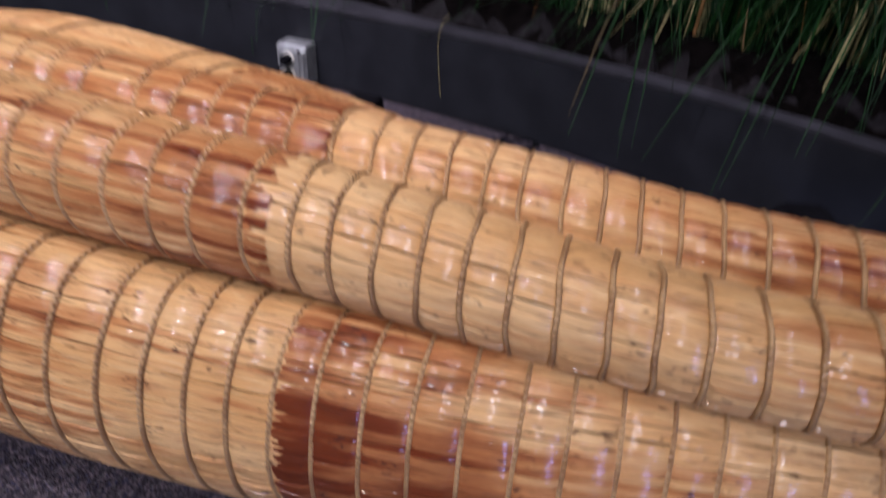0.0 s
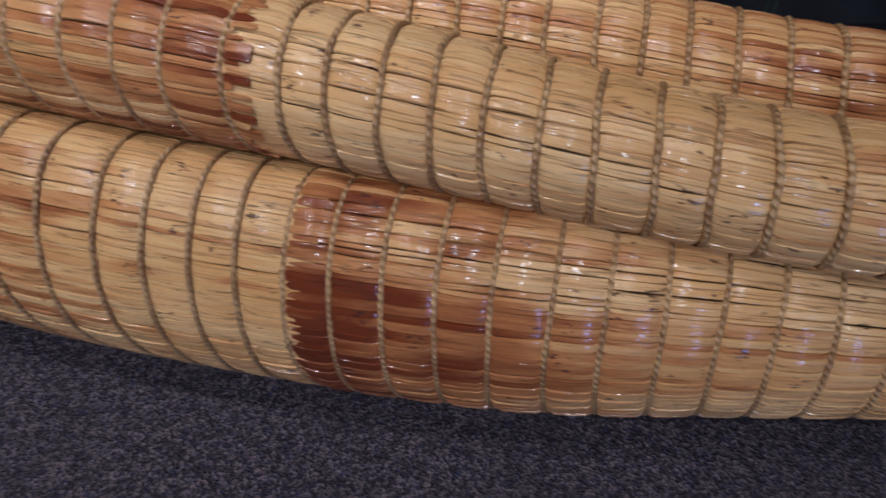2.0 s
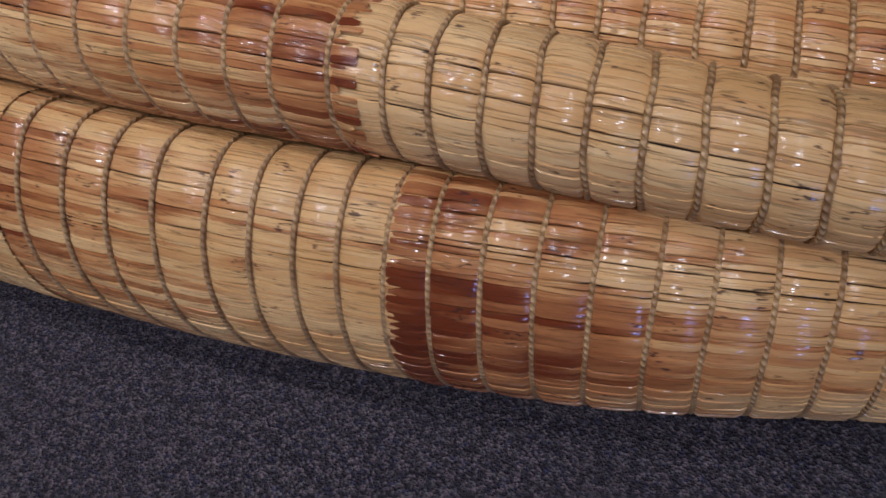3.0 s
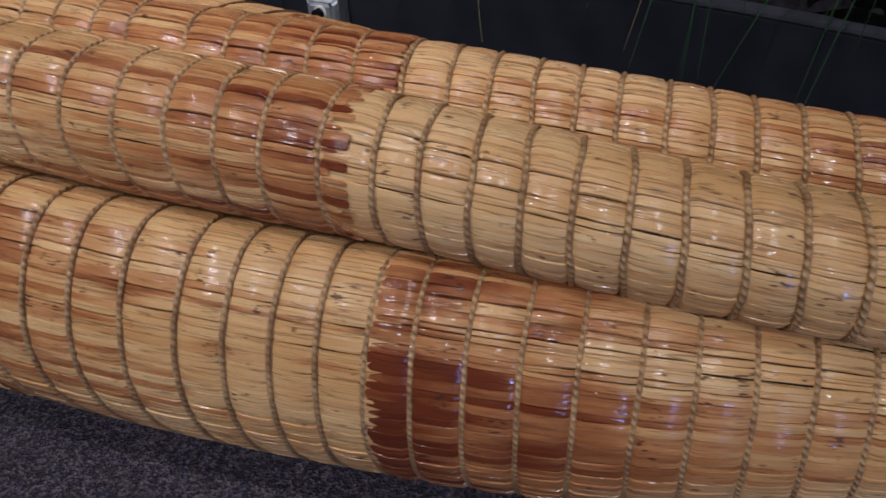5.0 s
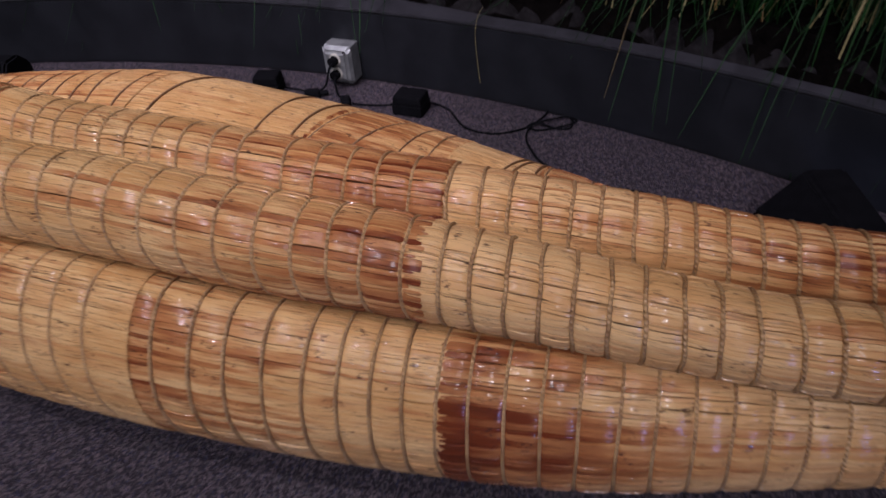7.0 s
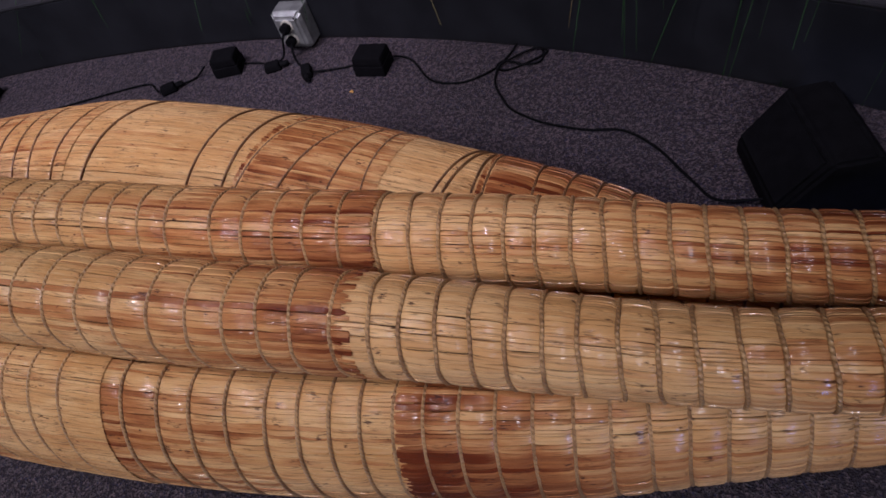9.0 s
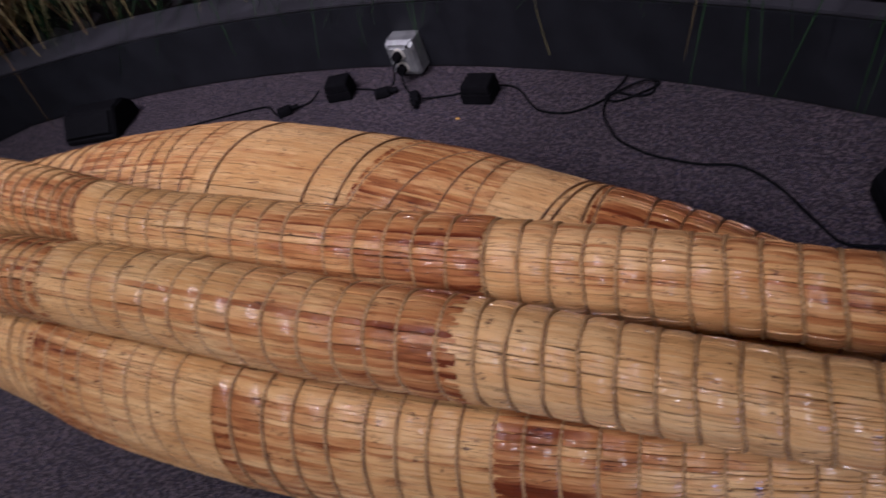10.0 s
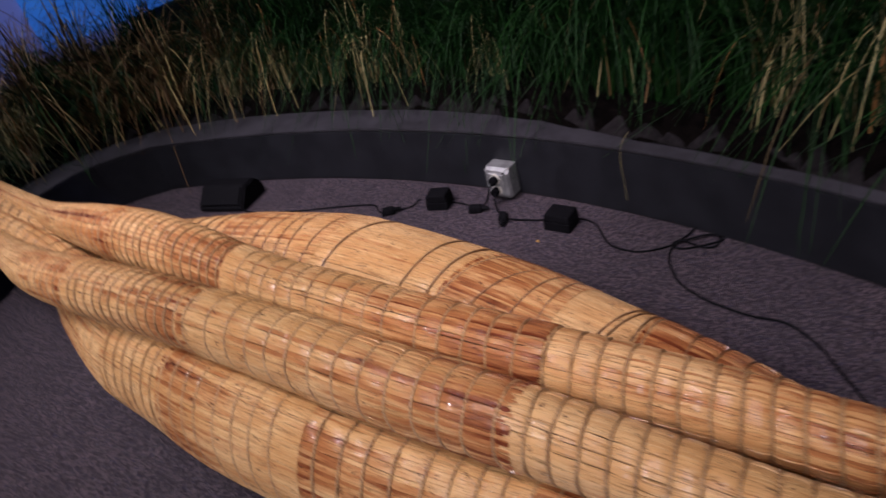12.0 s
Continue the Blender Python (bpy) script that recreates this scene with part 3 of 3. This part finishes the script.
a_lash = lash_places(A_KNOWN, 0.04, 0.036, -2.05, 1.27, rng)
b_lash = lash_places(B_KNOWN, 0.029, 0.034, -2.07, 1.27, rng)
c_lash = lash_places(C_KNOWN, 0.028, 0.034, -2.07, 1.27, rng)
d_lash = lash_places(D_KNOWN, 0.042, 0.036, -2.05, 1.27, rng)
PALE, DARK = "pale straw reeds", "red-brown reeds fading to straw"
build_bundle("hull_roll", "thick tapering hull roll of lashed reeds", NEAR_HULL, a_lash,
             [(-2.055, -1.25, (0.25, 0.2, 1, 0.05), PALE), (-1.25, -0.97, (0.45, 0.18, 1, 0.05), DARK), (-0.97, -0.7, (0.2, 0.15, 1, 0.0), PALE), (-0.7, -0.35, (0.48, 0.2, 1, 0.02), DARK),
              (-0.35, 0.031, (0.6, 0.25, 1, 0.02, 0.3), DARK), (0.031, 0.62, (1.04, 0.19, 1, 0.12, 0.1), DARK), (0.62, 1.29, (0.3, 0.12, 1, 0.0), PALE)], -2.06, 1.3, rag=0.011, dip=0.055)
build_bundle("hull_roll", "thick hull roll with slanting lashings", FAR_HULL, d_lash,
             [(-2.055, -0.95, (0.25, 0.2, 1, 0.1), PALE), (-0.95, -0.62, (0.35, 0.3, 1, 0.1), DARK), (-0.62, -0.27, (0.1, 0.1, 1, 0.0), PALE), (-0.27, -0.085, (0.5, 0.3, 1, 0.1), DARK),
              (-0.085, 0.072, (0.0, 0.1, 1, -0.05), PALE), (0.072, 0.62, (0.6, 0.35, 1, 0.1), DARK), (0.62, 1.29, (0.3, 0.1, 1, 0.0), PALE)], -2.06, 1.3, far_slant, cord=OLD_CORD)
build_bundle("gunwale_roll", "slender gunwale roll of lashed reeds", NEAR_RAIL, b_lash,
             [(-2.075, -1.0, (0.4, 0.2, -1, 0.12), DARK), (-1.0, -0.612, (0.5, 0.2, -1, 0.1), DARK), (-0.612, 0.006, (0.66, 0.3, -1, 0.02), DARK), (0.006, 0.62, (0.7, 0.2, -1, 0.0), PALE), (0.62, 1.29, (0.4, 0.1, 1, 0.0), PALE)], -2.08, 1.3, over=1, rag=0.02)
build_bundle("gunwale_roll", "slender gunwale roll of lashed reeds", FAR_RAIL, c_lash,
             [(-2.075, -1.05, (0.4, 0.2, -1, 0.12), DARK), (-1.05, -0.63, (0.5, 0.2, -1, 0.1), DARK), (-0.63, -0.008, (0.66, 0.32, -1, 0.03), DARK), (-0.008, 0.62, (0.75, 0.42, -1, 0.06), DARK), (0.62, 1.29, (0.4, 0.1, 1, 0.0), PALE)], -2.08, 1.3, over=1)


# ---- outlet, adapters, loudspeakers, cables ----
def outlet_box():
    x = -0.572
    y = CY + math.sqrt(RAD**2 - (x - CX) ** 2)
    lean = -math.degrees(math.asin((x - CX) / RAD))
    thing = empty("outlet_box", (x, y, 0.012))
    tagged(thing, "grey metal weatherproof outlet box on the planter panel", "outlet")
    turn = pose(x, y, 0.012, 0, 0, lean)

    def put(bm):
        bm.transform(turn)
        return bm

    part("body", put(block((0.078, 0.045, 0.098), (0, -0.0225, 0), bevel=0.004)), STEEL, thing)
    plate = bmesh.new()
    bmesh.ops.create_cube(plate, size=1)
    for v in plate.verts:
        k = 0.72 if v.co.y < 0 else 1.0
        v.co = Vector((v.co.x * 0.09 * k, -0.052 + v.co.y * 0.02, 0.049 + v.co.z * 0.108 * k))
    bmesh.ops.bevel(plate, geom=plate.edges[:], offset=0.006, segments=3, affect="EDGES")
    cover = part("cover_plate", put(plate), STEEL, thing)
    for z in (0.068, 0.031):
        part("receptacle", put(rod(0.0165, 0.006, pose(0, -0.062, z, 90), 24, 0.001)), IVORY, cover)
        plug = put(rod(0.0125, 0.022, pose(0, -0.074, z, 90), 20, 0.003))
        tagged(part("plug", plug, BLACK), "black round mains plug in the outlet box", "plug")
    part("screw", put(rod(0.0045, 0.004, pose(0.028, -0.060, 0.088, 90), 12, 0.001)), SILVER, cover)


outlet_box()


def adapter(place, turn, size=(0.076, 0.062, 0.046)):
    thing = empty("power_adapter", place)
    tagged(thing, "black plug-in power adapter lying on the carpet", "adapter", "power adapters")
    lower = block((size[0], size[1], size[2] * 0.55), place, turn, 0.003)
    part("lower_shell", lower, BLACK, thing)
    part("upper_shell", block((size[0] * 0.985, size[1] * 0.985, size[2] * 0.45), (place[0], place[1], place[2] + size[2] * 0.55), turn, 0.005, 0.93), BLACK, thing)


adapter((-0.345, 0.775, 0.0), -3, (0.078, 0.062, 0.05))
adapter((-0.757, 0.80, 0.0), 14, (0.07, 0.06, 0.05))


def line_plug(place, turn):
    thing = empty("cord_connector", place)
    tagged(thing, "small black cord connector lying on the carpet", "connector", "cord connectors")
    part("shell", block((0.045, 0.028, 0.022), place, turn, 0.006, 0.85), BLACK, thing)
    d = Vector((math.cos(radians(turn)), math.sin(radians(turn)), 0))
    part("collar", rod(0.007, 0.022, pose(place[0] + d.x * 0.03, place[1] + d.y * 0.03, 0.011, 0, 90, turn), 12, 0.002), RUBBER, thing)


line_plug((-0.625, 0.79, 0.0), 20)
line_plug((-0.52, 0.765, 0.0), -65)
line_plug((-0.905, 0.722, 0.0), 35)


def cable(points, label, radius=0.0027):
    line = spline([(x, y, z if len(p) else 0) for p in points for x, y, z in [p]], 10)
    verts, faces = tube(line, radius)
    tagged(array_part("power_cable", verts, faces, RUBBER), label, "cable")


H = 0.0034
cable([(-0.306, 0.79, 0.02), (-0.285, 0.81, H), (-0.25, 0.788, H), (-0.19, 0.718, H), (-0.117, 0.706, H), (-0.061, 0.738, H), (-0.04, 0.765, H), (-0.02, 0.81, H), (-0.008, 0.842, 0.008), (0.03, 0.828, H), (0.05, 0.795, H), (0.045, 0.765, H), (0.015, 0.758, H), (-0.03, 0.767, H + 0.005),
       (-0.048, 0.752, H), (-0.02, 0.742, H), (0.03, 0.772, H), (0.058, 0.8, H), (0.03, 0.806, H + 0.005), (-0.015, 0.775, H + 0.006), (-0.04, 0.748, H + 0.005), (-0.042, 0.7, H), (-0.015, 0.645, H), (0.01, 0.612, H), (0.065, 0.578, H), (0.11, 0.562, H), (0.166, 0.55, H),
       (0.232, 0.546, H), (0.292, 0.499, H), (0.347, 0.425, H), (0.39, 0.378, H), (0.47, 0.37, 0.02)], "long black power cable tangled once on the carpet")
cable([(-0.825, 0.795, 0.02), (-0.85, 0.77, H), (-0.88, 0.738, 0.008), (-0.9, 0.724, 0.011)], "short black adapter lead on the carpet")
cable([(-0.93, 0.71, 0.011), (-0.955, 0.73, H), (-0.995, 0.752, H), (-1.1, 0.722, H), (-1.29, 0.655, H), (-1.45, 0.62, H), (-1.55, 0.63, 0.02)], "thin black cable on the carpet beside the boat")
cable([(-0.752, 0.805, 0.02), (-0.72, 0.82, H), (-0.67, 0.815, H), (-0.64, 0.795, 0.011)], "short black adapter lead on the carpet")
cable([(-0.373, 0.79, 0.02), (-0.41, 0.785, H), (-0.46, 0.775, H), (-0.50, 0.76, 0.011)], "short black adapter lead on the carpet")
cable([(-0.572, 0.832, 0.08), (-0.578, 0.815, 0.07), (-0.59, 0.805, 0.03), (-0.615, 0.80, 0.012)], "black mains cord hanging from the outlet box", 0.003)
cable([(-0.572, 0.832, 0.043), (-0.565, 0.81, 0.035), (-0.55, 0.79, 0.014), (-0.53, 0.78, 0.012)], "black mains cord hanging from the outlet box", 0.003)


def loudspeaker(place, turn, size, label):
    """A floor wedge with a sloping grille."""
    thing = empty("loudspeaker", place)
    tagged(thing, label, "loudspeaker", "floor loudspeakers")
    w, d, h = size
    m = pose(*place, 0, 0, turn)
    side = [(-d / 2, 0), (d / 2, 0), (d / 2, h * 0.55), (d * 0.25, h), (-d * 0.12, h), (-d / 2, h * 0.3)]
    bm = bmesh.new()
    near = [bm.verts.new((-w / 2, y, z)) for y, z in side]
    far = [bm.verts.new((w / 2, y, z)) for y, z in side]
    bm.faces.new(near)
    bm.faces.new(far[::-1])
    for i in range(6):
        j = (i + 1) % 6
        bm.faces.new((near[i], near[j], far[j], far[i]))
    bmesh.ops.bevel(bm, geom=bm.edges[:], offset=0.006, segments=2, affect="EDGES")
    bm.transform(m)
    part("cabinet", bm, BLACK, thing)
    slope = math.degrees(math.atan2(h * 0.7, d * 0.38))
    grille = block((w * 0.86, math.hypot(h * 0.7, d * 0.38) * 0.86, 0.006), (0, 0, 0), 0, 0.002)
    grille.transform(m @ pose(0, -d * 0.31, h * 0.65, slope, 0, 0) @ pose(0, 0, 0.001))
    part("grille", grille, RUBBER, thing)


loudspeaker((0.525, 0.43, 0.0), -75, (0.18, 0.17, 0.125), "black wedge loudspeaker on the carpet beside the boat")
loudspeaker((-1.595, 0.668, 0.0), 12, (0.2, 0.145, 0.078), "small black wedge loudspeaker on the carpet")


def fallen_bits():
    """A straw that hangs over the ledge, and a scrap of leaf on the carpet."""
    line = spline([(-0.196, 0.915, 0.215), (-0.197, 0.89, 0.212), (-0.198, 0.868, 0.205), (-0.202, 0.862, 0.17), (-0.199, 0.864, 0.11), (-0.192, 0.864, 0.045)], 6)
    verts, faces = tube(line, 0.0006, 6)
    tagged(array_part("dry_straw", verts, faces, STRAW), "single pale dry straw hanging over the planter panel", "straw")
    bm = bmesh.new()
    rim = [bm.verts.new((-0.378 + 0.0055 * math.cos(a) * k, 0.69 + 0.004 * math.sin(a) * k, 0.004 + 0.0015 * math.sin(2 * a))) for a, k in zip(np.linspace(0, 2 * math.pi, 9, endpoint=False), (1, 0.7, 1.1, 0.9, 1.2, 0.8, 1, 0.7, 1.1))]
    top = bm.verts.new((-0.378, 0.69, 0.0075))
    for k in range(9):
        bm.faces.new((rim[k], rim[(k + 1) % 9], top))
    bm.faces.new(rim[::-1])
    tagged(part("leaf_scrap", bm, plain("yellow_leaf", (0.5, 0.28, 0.05), 0.7, 80)), "small dry yellow leaf scrap on the carpet", "leaf")


fallen_bits()


# ---- grasses ----
def grass_mesh(name, seed, blades, height, material, droop, spread, parent=None):
    r = np.random.default_rng(seed)
    verts, faces, start = [], [], 0
    for _ in range(blades):
        yaw, reach, tall = r.uniform(0, 2 * math.pi), r.uniform(0.08, 1.0) * spread, height * r.uniform(0.45, 1.1)
        u = np.linspace(0, 1, 9)
        foot = r.normal(0, 0.03, 2)
        out = reach * u ** r.uniform(1.3, 2.2)
        z = tall * (u - droop * r.uniform(0.3, 1.2) * u**2.6)
        wide = 0.0024 * r.uniform(0.6, 1.3) * (1 - u) ** 0.5 + 0.0004
        c, s = math.cos(yaw), math.sin(yaw)
        line = np.stack([foot[0] + c * out, foot[1] + s * out, z], 1)
        side = np.array([-s, c, 0.0])
        lift = np.array([0, 0, 0.0012])
        p = np.stack([line - side * wide[:, None], line - lift, line + side * wide[:, None]], 1)
        verts.append(p.reshape(-1, 3))
        faces.append(grid_faces(9, 3) + start)
        start += 27
    return array_part(name, np.concatenate(verts), np.concatenate(faces), material, parent)


def grasses():
    r = np.random.default_rng(21)
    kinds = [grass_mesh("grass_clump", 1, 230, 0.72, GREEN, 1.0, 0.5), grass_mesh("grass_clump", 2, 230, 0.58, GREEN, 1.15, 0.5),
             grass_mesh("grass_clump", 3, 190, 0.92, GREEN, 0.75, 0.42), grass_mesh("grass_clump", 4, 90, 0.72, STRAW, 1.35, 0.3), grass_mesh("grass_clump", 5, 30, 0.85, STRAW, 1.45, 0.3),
             grass_mesh("grass_clump", 6, 170, 0.75, RUST, 1.25, 0.36)]
    labels = ["dense dark green ornamental grass in the planter", "arching dark green ornamental grass in the planter", "tall upright green ornamental grass in the planter",
              "dry straw-coloured drooping grass in the planter", "long straw-coloured grass drooping over the planter", "rust-brown dying grass in the planter"]
    for i, (ob, text) in enumerate(zip(kinds, labels)):
        tagged(ob, text, "grass", "planter grasses")
        if i < 3:
            tagged(grass_mesh("dry_tuft", 30 + i, 3, 0.7, RUST, 1.2, 0.28, ob), "few dry brown blades")
        else:
            tagged(grass_mesh("green_tuft", 30 + i, 26, 0.6, GREEN, 1.0, 0.35, ob), "short green blades")
    used = set()
    length = np.r_[0, np.cumsum(np.linalg.norm(np.diff(FOOT, axis=0), axis=1))]
    for row, (gap, step) in enumerate(((0.19, 0.19), (0.34, 0.2), (0.56, 0.22), (0.88, 0.24))):
        s = 0.4
        while s < length[-1] - 0.8:
            x, y = (np.interp(s, length, FOOT[:, k]) for k in (0, 1))
            ox, oy = (np.interp(s, length, OUT[:, k]) for k in (0, 1))
            base = 0.16 * np.interp(s, length, WIDE)
            d = base + gap + r.uniform(-0.05, 0.07)
            k = int(r.integers(0, 3)) if row < 2 or r.random() < 0.85 else 5
            m = pose(x + ox * d, y + oy * d, 0.225, 0, 0, r.uniform(0, 360))
            if k not in used:
                kinds[k].matrix_basis = m
                used.add(k)
            else:
                ob = copy_thing(kinds[k], m)
                ob.scale = Vector((1, 1, 1)) * r.uniform(0.75, 1.15)
            s += step * r.uniform(0.75, 1.25)

    for x, y, k, size in ((0.62, 0.93, 3, 0.9), (0.32, 0.97, 4, 1.0), (0.12, 1.04, 4, 0.85), (-0.3, 1.2, 4, 0.9), (-0.74, 1.24, 4, 0.7), (-1.06, 1.2, 4, 0.75), (-1.2, 1.17, 4, 0.95), (-1.22, 1.22, 3, 0.6),
                          (-1.42, 1.2, 4, 0.7), (-1.5, 1.3, 5, 0.8), (-1.6, 1.12, 4, 0.8), (-1.72, 1.2, 5, 0.9), (-1.85, 1.06, 3, 0.8), (-1.95, 1.12, 5, 1.0), (-2.1, 0.95, 5, 1.0), (-2.25, 0.86, 5, 0.9), (-2.4, 0.8, 5, 1.0), (-2.16, 1.05, 4, 0.9), (-2.55, 0.62, 4, 0.9), (-2.62, 0.55, 3, 0.8),
                          (-2.55, 0.45, 4, 0.8), (-2.5, 0.1, 3, 0.9), (-2.38, 0.42, 3, 0.8), (-2.45, 0.28, 3, 0.75), (-2.5, 0.6, 5, 1.1), (-2.75, 0.75, 5, 1.25), (-2.8, 0.3, 5, 1.15), (-2.0, 1.3, 5, 1.2), (-2.7, 0.95, 5, 1.2)):
        m = pose(x, y, 0.24, 0, 0, r.uniform(0, 360))
        if k not in used:
            kinds[k].matrix_basis = m
            used.add(k)
        else:
            copy_thing(kinds[k], m).scale = Vector((1, 1, 1)) * size


grasses()


def edging():
    """Crumpled black planter cloth that stands up in points behind the ledge."""
    r = np.random.default_rng(8)
    length = np.r_[0, np.cumsum(np.linalg.norm(np.diff(FOOT, axis=0), axis=1))]
    verts, faces, s = [], [], 0.3
    while s < length[-1] - 0.5:
        step = r.uniform(0.045, 0.095)
        x, y = (np.interp(s, length, FOOT[:, k]) for k in (0, 1))
        ox, oy = (np.interp(s, length, OUT[:, k]) for k in (0, 1))
        d = 0.16 * np.interp(s, length, WIDE)
        tall, lean, w = r.uniform(0.025, 0.065), r.uniform(0.01, 0.04), step * r.uniform(0.5, 0.7)
        tip = r.uniform(-0.3, 0.3) * step
        k = len(verts)
        for u, out, z in ((-w, 0.002, 0.19), (w, 0.002, 0.19), (tip + 0.004, lean, 0.19 + tall), (tip - 0.004, lean, 0.19 + tall), (-w, 0.03, 0.19), (w, 0.03, 0.19)):
            verts.append((x + ox * (d + out) - oy * u, y + oy * (d + out) + ox * u, z))
        faces += [(k, k + 1, k + 2, k + 3), (k + 1, k + 5, k + 2, k + 2), (k + 4, k, k + 3, k + 3), (k + 5, k + 4, k + 3, k + 2)]
        s += step
    bm = bmesh.new()
    vs = [bm.verts.new(v) for v in verts]
    for f in faces:
        bm.faces.new([vs[i] for i in dict.fromkeys(f)])
    tagged(part("edging", bm, CLOTH), "crumpled dark planter cloth standing in points behind the ledge", "edging", kind="structure")


edging()


# ---- backdrop beyond the prow, its blue light put in as emission ----
def backdrop():
    n = Nodes("glowing_blue_backdrop")
    co = n.add("ShaderNodeTexCoord").outputs["Object"]
    # The plane emits this blue itself, in place of light falling on it.
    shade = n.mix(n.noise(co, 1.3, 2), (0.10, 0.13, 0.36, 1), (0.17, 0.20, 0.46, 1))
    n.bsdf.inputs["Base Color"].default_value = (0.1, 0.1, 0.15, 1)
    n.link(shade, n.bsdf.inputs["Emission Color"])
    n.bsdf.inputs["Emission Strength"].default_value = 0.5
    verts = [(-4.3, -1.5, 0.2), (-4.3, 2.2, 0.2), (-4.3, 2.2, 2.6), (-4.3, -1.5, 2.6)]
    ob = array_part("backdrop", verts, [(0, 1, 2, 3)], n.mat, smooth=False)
    tagged(ob, "plain backdrop behind the grasses, its blue light put in as glow", "backdrop", kind="structure")


backdrop()


def mural():
    """A picture panel with its own emission beside the plain backdrop: a blue foot under dark brown shapes."""
    n = Nodes("glowing_picture_panel")
    co = n.add("ShaderNodeTexCoord").outputs["Object"]
    apart = n.add("ShaderNodeSeparateXYZ")
    n.link(co, apart.inputs[0])
    level = n.math("ADD", apart.outputs[2], n.math("MULTIPLY", apart.outputs[1], 0.35))
    edge = n.math("ADD", level, n.math("MULTIPLY", n.math("SUBTRACT", n.noise(co, 5, 3), 0.5), 0.12))
    blue = n.mix(n.noise(co, 9, 3), (0.02, 0.13, 0.55, 1), (0.07, 0.26, 0.72, 1))
    brown = n.mix(n.steps(n.noise(co, 7, 4, 0.6), 0.4, 0.65), (0.02, 0.014, 0.012, 1), (0.2, 0.12, 0.07, 1))
    n.bsdf.inputs["Base Color"].default_value = (0.1, 0.1, 0.12, 1)
    # The picture's brightness is put in as emission.
    n.link(n.mix(n.steps(edge, 1.37, 1.41), blue, brown), n.bsdf.inputs["Emission Color"])
    n.bsdf.inputs["Emission Strength"].default_value = 0.5
    verts = [(-4.27, 1.53, 0.3), (-4.27, 3.1, 0.3), (-4.27, 3.1, 2.2), (-4.27, 1.53, 2.2)]
    ob = array_part("backdrop_picture", verts, [(0, 1, 2, 3)], n.mat, smooth=False)
    tagged(ob, "glowing picture panel, blue below and dark brown above", "backdrop", kind="structure")


mural()
